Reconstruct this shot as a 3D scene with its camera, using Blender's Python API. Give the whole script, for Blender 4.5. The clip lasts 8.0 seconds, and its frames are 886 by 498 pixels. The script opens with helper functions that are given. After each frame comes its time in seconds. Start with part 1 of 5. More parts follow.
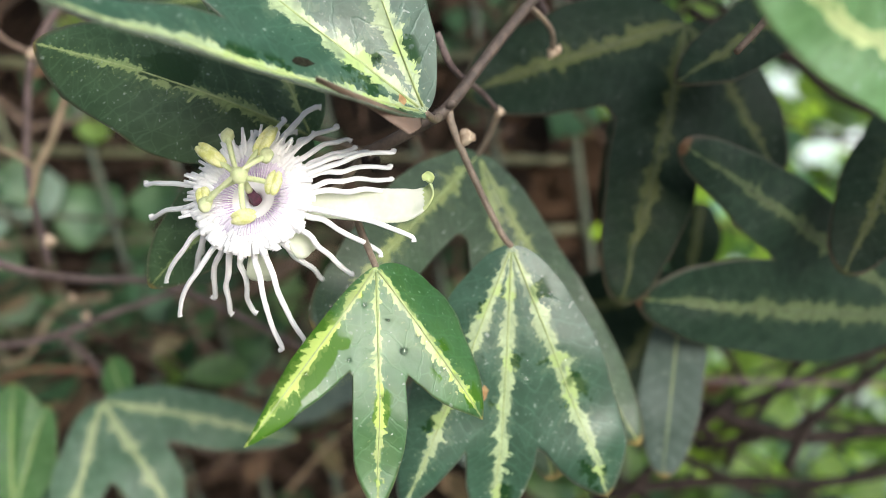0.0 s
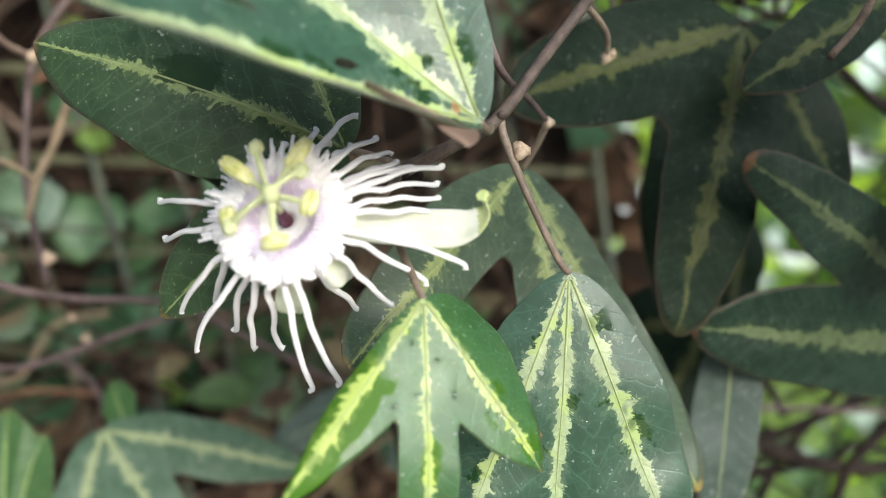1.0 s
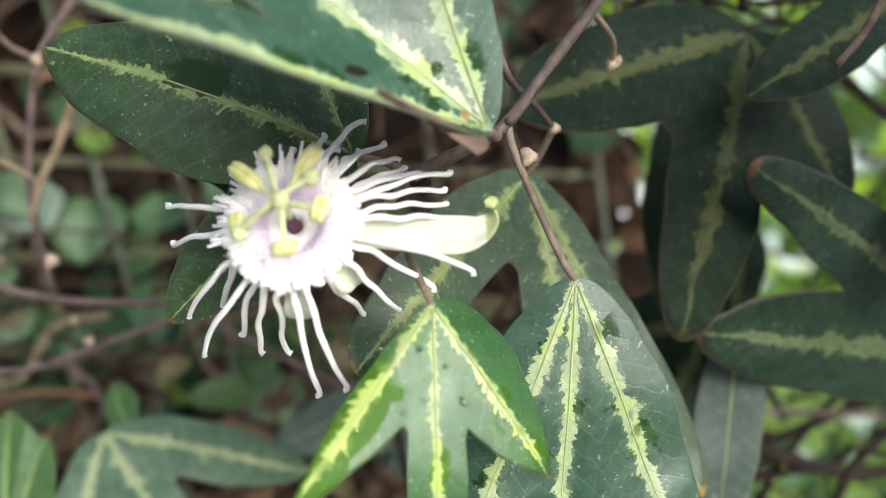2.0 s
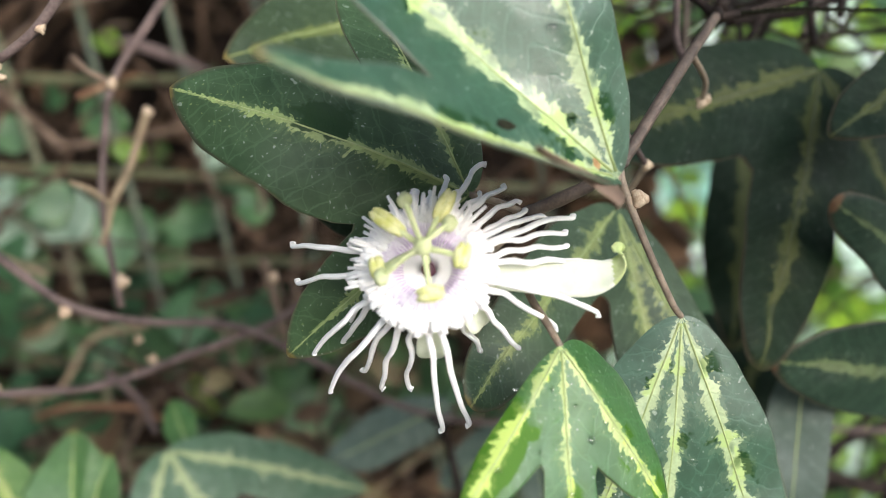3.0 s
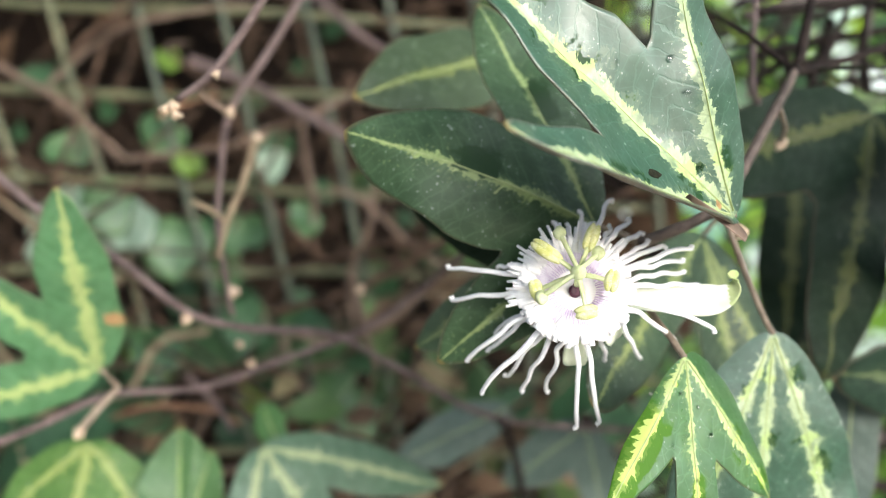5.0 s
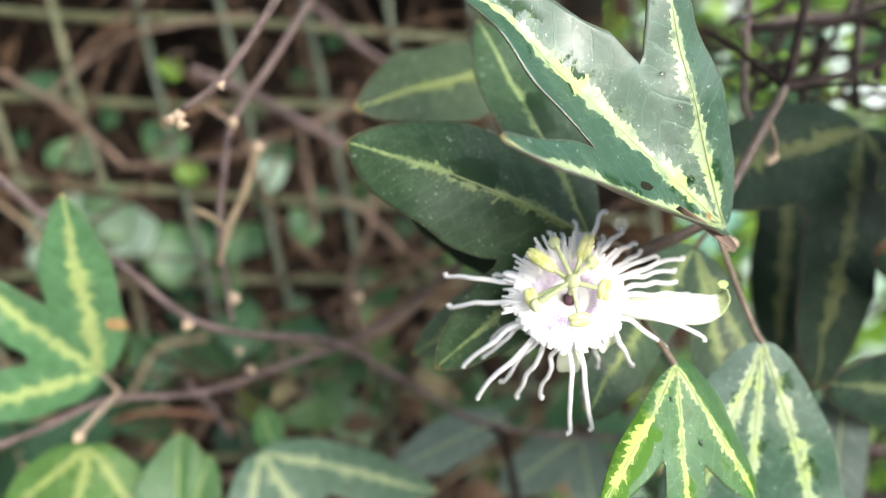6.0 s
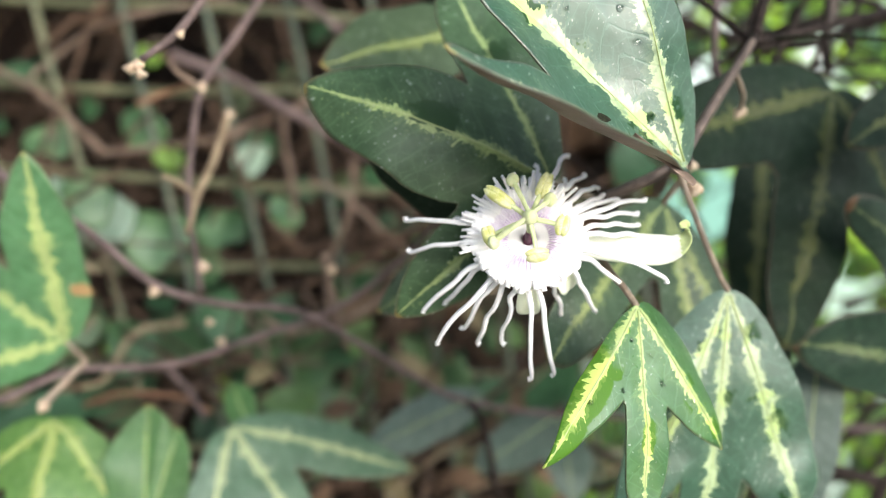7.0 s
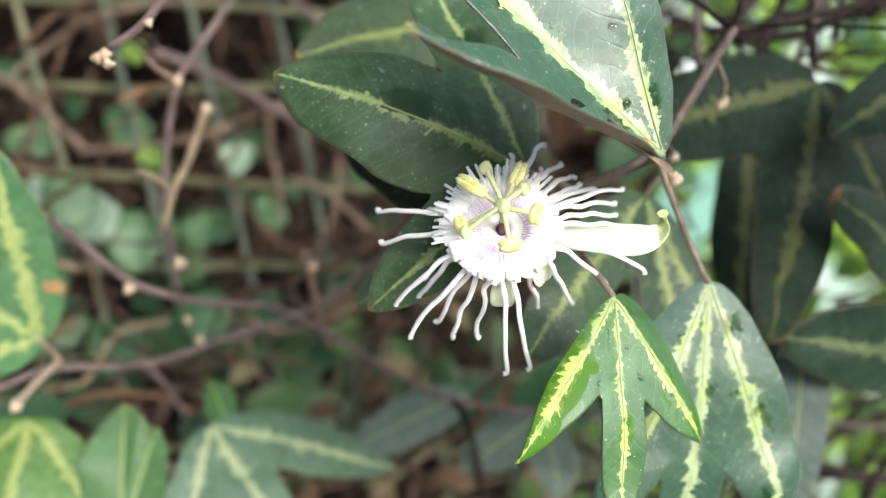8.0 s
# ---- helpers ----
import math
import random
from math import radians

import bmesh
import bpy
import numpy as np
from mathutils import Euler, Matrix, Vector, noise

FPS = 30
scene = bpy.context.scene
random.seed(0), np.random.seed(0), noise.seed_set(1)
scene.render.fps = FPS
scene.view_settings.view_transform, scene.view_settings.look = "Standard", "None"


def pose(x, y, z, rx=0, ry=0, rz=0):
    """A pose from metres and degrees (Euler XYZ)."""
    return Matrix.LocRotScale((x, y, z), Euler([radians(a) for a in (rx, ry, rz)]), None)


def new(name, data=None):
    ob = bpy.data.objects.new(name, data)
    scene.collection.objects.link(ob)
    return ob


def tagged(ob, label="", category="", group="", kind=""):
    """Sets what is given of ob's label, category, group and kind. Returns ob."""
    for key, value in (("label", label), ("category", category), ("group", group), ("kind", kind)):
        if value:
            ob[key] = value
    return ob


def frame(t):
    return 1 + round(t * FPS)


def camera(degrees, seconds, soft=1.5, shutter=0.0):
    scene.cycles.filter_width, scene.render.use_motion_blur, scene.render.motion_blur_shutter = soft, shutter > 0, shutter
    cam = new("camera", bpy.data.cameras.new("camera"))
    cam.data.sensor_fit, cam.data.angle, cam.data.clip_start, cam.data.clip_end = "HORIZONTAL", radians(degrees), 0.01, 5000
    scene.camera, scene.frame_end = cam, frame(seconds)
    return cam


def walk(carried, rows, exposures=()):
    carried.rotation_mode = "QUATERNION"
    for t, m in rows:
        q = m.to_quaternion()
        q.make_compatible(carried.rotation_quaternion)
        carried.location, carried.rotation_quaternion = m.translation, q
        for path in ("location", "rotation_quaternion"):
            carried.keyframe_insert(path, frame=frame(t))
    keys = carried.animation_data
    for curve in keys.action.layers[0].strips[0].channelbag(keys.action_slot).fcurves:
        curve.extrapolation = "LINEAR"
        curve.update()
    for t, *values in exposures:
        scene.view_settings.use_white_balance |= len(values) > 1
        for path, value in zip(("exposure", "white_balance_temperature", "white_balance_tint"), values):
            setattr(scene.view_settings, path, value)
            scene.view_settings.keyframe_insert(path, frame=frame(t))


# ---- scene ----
# A passion vine in flower on a wire fence, seen from a hand's width away.
cam = camera(60.7, 8.0, 0.6)
METRES, EYE, TILT, LEAN, TURN = 0.10, 1.2, 0.0, 0.0, 0.0
ROWS = [
    (0.0, 0.0, 0.0, 0.0, 0.0, 0.0, 0.0),
    (0.5, -0.0548, 0.0671, 0.0262, -0.16, 0.43, -0.21),
    (1.0, -0.0725, 0.1305, 0.0241, -0.19, 0.71, -0.34),
    (2.5, -0.1155, 0.1217, 0.0443, -0.72, 0.81, -0.71),
    (3.0, -0.2641, 0.0989, 0.0813, -1.25, 0.82, -0.92),
    (3.5, -0.3561, 0.0646, 0.0611, -1.62, 1.06, -1.19),
    (4.0, -0.4243, 0.0148, 0.0537, -1.71, 1.25, -1.29),
    (4.5, -0.4953, -0.0381, 0.0988, -1.87, 1.25, -1.49),
    (6.0, -0.5003, -0.1047, 0.0949, -2.17, 2.14, -2.28),
    (6.5, -0.4667, -0.1115, 0.0484, -2.43, 2.67, -2.31),
    (7.0, -0.4396, -0.0821, -0.0099, -2.62, 2.95, -2.16),
    (7.5, -0.4567, -0.0571, -0.0226, -2.79, 3.03, -2.01),
    (8.0, -0.4034, -0.0532, -0.0234, -2.98, 3.1, -1.92),
]
walk(
    cam,
    [(t, pose(0, 0, EYE, TILT, LEAN, TURN) @ pose(METRES * x, METRES * y, METRES * z, 90 + pitch, roll, yaw)) for t, x, y, z, yaw, pitch, roll in ROWS],
    exposures=[(t, stops, 5850, 9) for t, stops in ((0.0, 1.02), (2.5, 1.08), (4.5, 1.32), (6.0, 1.48), (8.0, 1.42))],
)
cam.data.dof.use_dof, cam.data.dof.focus_distance, cam.data.dof.aperture_fstop = True, 0.105, 10.5

# ---- world and sun: a bright, thinly overcast sky ----
SUN_UP, SUN_TURN = 9.0, 147.0
world = bpy.data.worlds.new("sky")
world.use_nodes = True
scene.world = world
wn = world.node_tree
sky = wn.nodes.new("ShaderNodeTexSky")
sky.sky_type, sky.sun_disc = "NISHITA", False
sky.sun_elevation, sky.sun_rotation = radians(SUN_UP), radians(SUN_TURN)
sky.air_density, sky.dust_density, sky.ozone_density = 1.0, 4.0, 1.0
haze = wn.nodes.new("ShaderNodeHueSaturation")
haze.inputs["Saturation"].default_value = 0.5
wn.links.new(sky.outputs[0], haze.inputs["Color"])
wn.links.new(haze.outputs[0], wn.nodes["Background"].inputs[0])
wn.nodes["Background"].inputs[1].default_value = 0.14
sun = bpy.data.lights.new("sun", "SUN")
sun.energy, sun.angle, sun.color = 2.05, radians(70), (1.0, 1.0, 0.94)
sun_ob = new("sun", sun)
sun_dir = Vector((math.sin(radians(SUN_TURN)) * math.cos(radians(SUN_UP)), math.cos(radians(SUN_TURN)) * math.cos(radians(SUN_UP)), math.sin(radians(SUN_UP))))
sun_ob.rotation_euler = sun_dir.to_track_quat("Z", "Y").to_euler()
sun_ob.location = sun_dir * 5


# ---- materials ----
class Nodes:
    """Short hand for building a node tree."""

    def __init__(self, name):
        self.mat = bpy.data.materials.new(name)
        self.mat.use_nodes = True
        self.tree = self.mat.node_tree
        self.bsdf = self.tree.nodes["Principled BSDF"]
        self.out = self.tree.nodes["Material Output"]

    def put(self, socket, value):
        if isinstance(value, bpy.types.NodeSocket):
            self.tree.links.new(value, socket)
        elif isinstance(value, (tuple, list)) and len(value) == 3 and socket.type == "RGBA":
            socket.default_value = (*value, 1)
        else:
            socket.default_value = value

    def node(self, kind, **inputs):
        n = self.tree.nodes.new(kind)
        for key, value in inputs.items():
            self.put(n.inputs[key.replace("_", " ")], value)
        return n

    def math(self, op, a, b=0.0, c=0.0, clamp=False):
        n = self.tree.nodes.new("ShaderNodeMath")
        n.operation, n.use_clamp = op, clamp
        for i, v in enumerate((a, b, c)):
            self.put(n.inputs[i], v)
        return n.outputs[0]

    def step(self, x, lo, hi, to_lo=0.0, to_hi=1.0):
        n = self.tree.nodes.new("ShaderNodeMapRange")
        n.interpolation_type = "SMOOTHSTEP"
        for i, v in enumerate((x, lo, hi, to_lo, to_hi)):
            self.put(n.inputs[i], v)
        return n.outputs[0]

    def mix(self, f, a, b):
        n = self.tree.nodes.new("ShaderNodeMix")
        n.data_type = "RGBA"
        self.put(n.inputs[0], f), self.put(n.inputs[6], a), self.put(n.inputs[7], b)
        return n.outputs[2]

    def noise(self, vector, scale, detail=3.0, rough=0.55):
        n = self.node("ShaderNodeTexNoise", Vector=vector, Scale=scale, Detail=detail, Roughness=rough)
        return n.outputs[0]

    def place(self):
        """Object coordinates, shifted at random from thing to thing."""
        tc = self.node("ShaderNodeTexCoord").outputs["Object"]
        rnd = self.node("ShaderNodeObjectInfo").outputs["Random"]
        shift = self.node("ShaderNodeCombineXYZ", X=rnd, Y=self.math("MULTIPLY", rnd, 3.7), Z=self.math("MULTIPLY", rnd, 1.9)).outputs[0]
        n = self.tree.nodes.new("ShaderNodeVectorMath")
        self.put(n.inputs[0], tc), self.put(n.inputs[1], shift)
        return n.outputs[0]

    def attr(self, name):
        n = self.tree.nodes.new("ShaderNodeAttribute")
        n.attribute_name = name
        return n.outputs["Fac"]

    def bump(self, height, strength, distance):
        n = self.node("ShaderNodeBump", Strength=strength, Distance=distance, Height=height)
        self.put(self.bsdf.inputs["Normal"], n.outputs[0])
        return n.outputs[0]

    def see_through(self, colour, share):
        """Light that shines through a thin leaf or petal."""
        t = self.node("ShaderNodeBsdfTranslucent", Color=colour)
        m = self.node("ShaderNodeMixShader", Fac=share)
        self.put(m.inputs[1], self.bsdf.outputs[0]), self.put(m.inputs[2], t.outputs[0])
        self.tree.links.new(m.outputs[0], self.out.inputs[0])

    def set(self, **inputs):
        for key, value in inputs.items():
            self.put(self.bsdf.inputs[key.replace("_", " ")], value)
        return self


def striped_leaf(name, dark, light, stripe, width=0.2, gloss=0.3, through_light=0.12, tip=(0.30, 0.22, 0.06), shine=0.75, speck_share=0.5, lime=0.0, wet_patch=None, broken=0.24, feather=0.0, film=None, wet_lobe=None):
    """Upper side of a variegated leaf: dark green with a ragged, blocky pale stripe along each midrib."""
    n = Nodes(name)
    p = n.place()
    along, across, side, edge = n.attr("along"), n.attr("across"), n.attr("side"), n.attr("edge")
    u_mm, v_mm, w_mm = n.attr("along_mm"), n.attr("across_mm"), n.attr("width_mm")
    rnd = n.node("ShaderNodeObjectInfo").outputs["Random"]
    seed = n.math("ADD", n.math("MULTIPLY", side, 9.3), n.math("MULTIPLY", rnd, 50.0))
    fine, medium, broad = n.noise(p, 1500.0, 3.0, 0.65), n.noise(p, 330.0, 3.0), n.noise(p, 75.0, 2.0)
    shake = n.math("MULTIPLY", n.math("SUBTRACT", n.noise(p, 1900.0, 2.0), 0.5), 1.1)
    cells = n.node("ShaderNodeCombineXYZ", X=n.math("ADD", n.math("DIVIDE", n.math("SUBTRACT", u_mm, n.math("MULTIPLY", v_mm, 0.4)), 0.75), shake), Y=n.math("ADD", n.math("DIVIDE", v_mm, 0.55), shake), Z=seed).outputs[0]
    vor = n.node("ShaderNodeTexVoronoi", Vector=cells, Scale=1.0)
    vor.voronoi_dimensions = "2D"
    spot = n.node("ShaderNodeSeparateXYZ", Vector=vor.outputs["Position"]).outputs[1]
    pick = n.node("ShaderNodeSeparateColor", Color=vor.outputs["Color"]).outputs[0]
    swell = n.node("ShaderNodeCombineXYZ", X=n.math("MULTIPLY", u_mm, 0.30), Y=seed).outputs[0]
    swell = n.step(n.noise(swell, 1.0, 2.0), 0.30, 0.70, 0.50, 1.45)
    grow = n.math("MULTIPLY", n.step(along, -0.05, 0.2, 0.25, 1.0), n.step(along, 0.6, 1.0, 1.0, 0.15))
    reach = n.math("MULTIPLY", n.math("MULTIPLY", n.math("MULTIPLY", grow, width), w_mm), swell)
    reach = n.math("ADD", reach, n.math("MULTIPLY", n.math("SUBTRACT", pick, 0.5), n.math("MULTIPLY", reach, 0.4)))
    tooth_at = n.math("ADD", n.math("DIVIDE", n.math("SUBTRACT", u_mm, n.math("MULTIPLY", v_mm, 0.15)), n.math("MULTIPLY", w_mm, 0.25)), n.math("MULTIPLY", medium, 1.6))
    tooth_no = n.node("ShaderNodeCombineXYZ", X=n.math("FLOOR", tooth_at), Y=n.math("FLOOR", n.math("MULTIPLY", seed, 7.0))).outputs[0]
    tooth_rnd = n.node("ShaderNodeTexWhiteNoise", Vector=tooth_no).outputs["Value"]
    tooth_up = n.math("FRACT", tooth_at)
    tooth_up = n.math("MINIMUM", n.math("DIVIDE", tooth_up, 0.65), n.math("DIVIDE", n.math("SUBTRACT", 1.0, tooth_up), 0.35))
    tooth = n.math("ADD", 0.86, n.math("MULTIPLY", n.math("MULTIPLY", n.math("POWER", tooth_rnd, 2.5), tooth_up), 0.85))
    reach = n.math("MULTIPLY", reach, tooth)
    if feather:
        comb = n.node("ShaderNodeCombineXYZ", X=n.math("MULTIPLY", n.math("SUBTRACT", u_mm, n.math("MULTIPLY", v_mm, 0.55)), 1.5), Y=n.math("ADD", seed, n.math("MULTIPLY", v_mm, 0.5))).outputs[0]
        reach = n.math("MULTIPLY", reach, n.math("ADD", 1.0 - 0.5 * feather, n.math("MULTIPLY", n.step(n.noise(comb, 1.0, 4.0, 0.72), 0.36, 0.64), feather)))
    spot = n.math("ADD", n.math("MULTIPLY", spot, 0.4), n.math("MULTIPLY", v_mm, 1.09))
    band = n.step(n.math("SUBTRACT", reach, n.math("MULTIPLY", spot, 0.55)), -0.03, 0.05)
    band = n.math("MAXIMUM", band, n.step(n.math("SUBTRACT", n.math("MULTIPLY", grow, 0.28), v_mm), -0.05, 0.05))
    halo = n.step(n.math("SUBTRACT", n.math("MULTIPLY", reach, n.step(medium, 0.4, 0.6, 0.9, 2.1)), n.math("MULTIPLY", spot, 0.55)), -0.05, 0.1)
    band = n.math("MULTIPLY", band, n.step(n.noise(p, 240.0, 2.0), 0.30, 0.40, 0.30, 1.0))
    band = n.math("MAXIMUM", band, n.math("MULTIPLY", halo, 0.10))
    flecks = n.math("MULTIPLY", n.step(n.noise(p, 1500.0, 2.0), 0.66, 0.69), n.step(across, 0.5, 0.12))
    band = n.math("MAXIMUM", band, n.math("MULTIPLY", flecks, 0.6))
    band = n.math("MULTIPLY", band, n.step(broad, broken, broken + 0.1, 0.25, 1.0))
    soaked = None
    if wet_patch:
        a0, a1, c1 = wet_patch
        blot = n.math("ADD", along, n.math("MULTIPLY", n.math("SUBTRACT", n.noise(p, 420.0, 3.0), 0.5), 0.16))
        soaked = n.math("MULTIPLY", n.math("MULTIPLY", n.step(blot, a0, a0 + 0.03), n.step(blot, a1, a1 - 0.03)), n.step(n.math("ADD", across, n.math("MULTIPLY", n.math("SUBTRACT", medium, 0.5), 0.5)), n.step(side, -0.5, 0.5, c1, 0.12 * c1), n.step(side, -0.5, 0.5, 0.8 * c1, 0.05 * c1)))
        band = n.math("MULTIPLY", band, n.math("SUBTRACT", 1.0, n.math("MULTIPLY", soaked, 0.93)))
    veins = n.node("ShaderNodeTexWave", Vector=n.node("ShaderNodeCombineXYZ", X=n.math("SUBTRACT", n.math("ADD", u_mm, n.math("MULTIPLY", medium, 2.5)), n.math("MULTIPLY", v_mm, 0.8))).outputs[0], Scale=0.085)
    vein = n.step(veins.outputs[1], 0.955, 1.0)
    net = n.node("ShaderNodeTexVoronoi", Vector=p, Scale=330.0)
    net.feature = "DISTANCE_TO_EDGE"
    mesh_vein = n.step(net.outputs[0], 0.05, 0.0)
    rib = n.step(v_mm, 0.16, 0.06)
    base = n.mix(n.step(medium, 0.3, 0.7), dark, light)
    base = n.mix(n.math("MULTIPLY", n.step(broad, 0.36, 0.66), 0.22), base, tuple(0.5 * c for c in dark))
    base = n.mix(n.math("MULTIPLY", n.math("MAXIMUM", n.math("MULTIPLY", vein, 0.6), n.math("MULTIPLY", mesh_vein, 0.5)), 0.40), base, tuple(1.8 * c + 0.02 for c in light))
    pale = n.mix(n.step(n.math("ADD", n.math("MULTIPLY", fine, 0.4), n.math("MULTIPLY", medium, 0.6)), 0.35, 0.62), stripe, tuple(0.66 * a + 0.12 * b for a, b in zip(stripe, light)))
    pale = n.mix(n.math("MULTIPLY", vein, 0.65), pale, tuple(0.5 * a + 0.5 * b for a, b in zip(stripe, dark)))
    if lime:
        patch = n.math("MULTIPLY", n.step(n.noise(p, 150.0, 3.0), 0.44, 0.58), n.step(across, 0.95, 0.45))
        base = n.mix(n.math("MULTIPLY", patch, lime), base, (0.17, 0.31, 0.012))
    colour = n.mix(band, base, pale)
    colour = n.mix(n.math("MULTIPLY", n.step(edge, 0.975, 0.998), 0.3), colour, (0.22, 0.15, 0.11))
    colour = n.mix(n.math("MULTIPLY", n.step(n.math("ADD", along, n.math("MULTIPLY", n.math("SUBTRACT", medium, 0.5), 0.08)), 0.968, 0.99), n.step(across, 0.35, 0.12, 0.0, 0.75)), colour, tip)
    # Pale specks in the colour, which on wet leaves stand in for water glints.
    specks = n.math("MULTIPLY", n.step(n.noise(p, 2300.0, 0.0), 0.76, 0.80), n.step(medium, 0.42, 0.56))
    specks = n.math("MAXIMUM", specks, n.math("MULTIPLY", n.step(n.noise(p, 1050.0, 0.0), 0.79, 0.82), n.step(broad, 0.42, 0.52)))
    colour = n.mix(n.math("MULTIPLY", specks, speck_share), colour, (0.42, 0.48, 0.40))
    wet = n.step(n.noise(p, 120.0, 3.0), 0.40, 0.62)
    dull = n.math("ADD", n.math("MULTIPLY", wet, 0.12), n.step(fine, 0.2, 0.8, gloss - 0.06, gloss + 0.05))
    if soaked:
        colour = n.mix(n.math("MULTIPLY", soaked, n.math("SUBTRACT", 1.0, n.math("MULTIPLY", band, 0.8))), colour, (0.010, 0.034, 0.005))
    if film:
        water = n.math("MULTIPLY", n.step(n.math("ADD", n.noise(p, 140.0, 4.0, 0.6), n.math("MULTIPLY", band, 0.05)), 0.59, 0.62), n.step(across, 0.55, 0.3))
        if wet_lobe is not None:
            here = n.math("MULTIPLY", n.step(n.attr("lobe"), wet_lobe + 0.5, wet_lobe + 0.4), n.step(n.math("ADD", along, n.math("MULTIPLY", n.math("SUBTRACT", medium, 0.5), 0.2)), 0.30, 0.36))
            here = n.math("MULTIPLY", here, n.step(n.math("ADD", across, n.math("MULTIPLY", n.math("SUBTRACT", n.noise(p, 260.0, 3.0), 0.5), 0.9)), 0.62, 0.54))
            water = n.math("MAXIMUM", water, here)
        colour = n.mix(water, colour, n.mix(band, film, tuple(c * f for c, f in zip(stripe, (0.93, 0.97, 0.72)))))
        shine = n.math("SUBTRACT", shine, n.math("MULTIPLY", water, 0.85 * shine))
    n.set(Base_Color=colour, Roughness=dull, Specular_IOR_Level=shine)
    height = n.math("ADD", n.math("MULTIPLY", n.math("ADD", n.math("MULTIPLY", vein, 0.4), n.math("MULTIPLY", rib, 1.5)), -0.5), n.math("MULTIPLY", medium, 1.1))
    n.bump(height, 0.35, 0.00025)
    n.see_through(n.mix(band, (0.10, 0.22, 0.02), (0.45, 0.5, 0.1)), through_light)
    return n.mat


def mottled(name, a, b, scale, rough=0.6, bump=0.3, depth=0.0003, metal=0.0, glow=None, fine=6.0, shine=0.5):
    """A surface of two colours, mottled at two scales."""
    n = Nodes(name)
    p = n.place()
    big, small = n.noise(p, scale, 4.0), n.noise(p, scale * fine, 3.0)
    mixed = n.mix(n.step(n.math("ADD", n.math("MULTIPLY", big, 0.65), n.math("MULTIPLY", small, 0.35)), 0.36, 0.64), a, b)
    n.set(Base_Color=mixed, Roughness=n.step(small, 0.2, 0.8, rough - 0.1, rough + 0.1), Metallic=metal, Specular_IOR_Level=shine)
    n.bump(small, bump, depth)
    if glow:
        n.see_through(mixed if glow[0] is None else glow[0], glow[1])
    return n.mat


def island_leaf(name, colours, rough=0.45, share=0.25, shine=0.35):
    """Many small leaves in one mesh, each with a tone of its own."""
    n = Nodes(name)
    geo = n.node("ShaderNodeNewGeometry").outputs["Random Per Island"]
    p = n.node("ShaderNodeTexCoord").outputs["Object"]
    ramp = n.node("ShaderNodeValToRGB", Fac=geo)
    while len(ramp.color_ramp.elements) < len(colours):
        ramp.color_ramp.elements.new(0.5)
    for i, (e, c) in enumerate(zip(ramp.color_ramp.elements, colours)):
        e.position, e.color = i / max(1, len(colours) - 1), (*c, 1)
    small = n.noise(p, 260.0, 3.0)
    colour = n.mix(n.step(small, 0.3, 0.7, 0.0, 0.45), ramp.outputs[0], tuple(0.45 * c for c in colours[0]))
    n.set(Base_Color=colour, Roughness=n.step(small, 0.2, 0.8, rough - 0.1, rough + 0.15), Specular_IOR_Level=shine)
    n.bump(small, 0.3, 0.0008)
    n.see_through(colour, share)
    return n.mat


MAT_LEAF = striped_leaf("leaf_upper_side", (0.030, 0.062, 0.024), (0.052, 0.096, 0.042), (0.30, 0.39, 0.15), 0.085, 0.42, shine=0.35, wet_patch=(0.40, 0.60, 0.50), feather=0.9)
# Shade copy of the leaf colours: base and stripes set a little darker.
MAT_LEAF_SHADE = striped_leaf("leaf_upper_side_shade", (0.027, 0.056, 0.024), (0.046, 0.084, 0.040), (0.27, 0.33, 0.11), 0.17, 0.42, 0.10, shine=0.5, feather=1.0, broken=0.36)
MAT_LEAF_BOLD = striped_leaf("leaf_upper_side_bold", (0.022, 0.066, 0.034), (0.038, 0.096, 0.056), (0.44, 0.54, 0.29), 0.17, 0.33, shine=0.78, feather=0.5, film=(0.014, 0.046, 0.014))
MAT_LEAF_FRESH = striped_leaf("leaf_upper_side_fresh", (0.026, 0.098, 0.018), (0.052, 0.142, 0.046), (0.50, 0.60, 0.21), 0.15, 0.32, 0.18, shine=0.7, lime=0.08, feather=0.45, film=(0.062, 0.150, 0.014), wet_lobe=0)
# Leaf colours lowered to stand in for shade on the dark group.
MAT_LEAF_PAINTED_SHADE = striped_leaf("leaf_upper_side_painted_shade", (0.007, 0.016, 0.008), (0.012, 0.025, 0.013), (0.090, 0.105, 0.036), 0.16, 0.5, 0.04, (0.05, 0.06, 0.025), 0.1, 0.12)
MAT_LEAF_SLATE = striped_leaf("leaf_upper_side_slate", (0.055, 0.085, 0.066), (0.085, 0.118, 0.094), (0.13, 0.17, 0.12), 0.03, 0.5, 0.05, shine=0.4)
# Also lowered for shade; the brown of the tips is the leaf's own.
MAT_LEAF_BROWNED_SHADE = striped_leaf("leaf_upper_side_browned_shade", (0.013, 0.031, 0.018), (0.022, 0.046, 0.027), (0.135, 0.178, 0.080), 0.18, 0.45, 0.04, (0.20, 0.10, 0.05), 0.2, 0.15)
MAT_LEAF_SOFT = striped_leaf("leaf_upper_side_soft", (0.080, 0.195, 0.078), (0.122, 0.258, 0.116), (0.52, 0.62, 0.22), 0.20, 0.40, 0.22, shine=0.5, feather=0.8)
MAT_LEAF_BRIGHT = striped_leaf("leaf_upper_side_bright", (0.080, 0.188, 0.054), (0.118, 0.245, 0.085), (0.48, 0.57, 0.24), 0.18, 0.40, 0.25, shine=0.4)
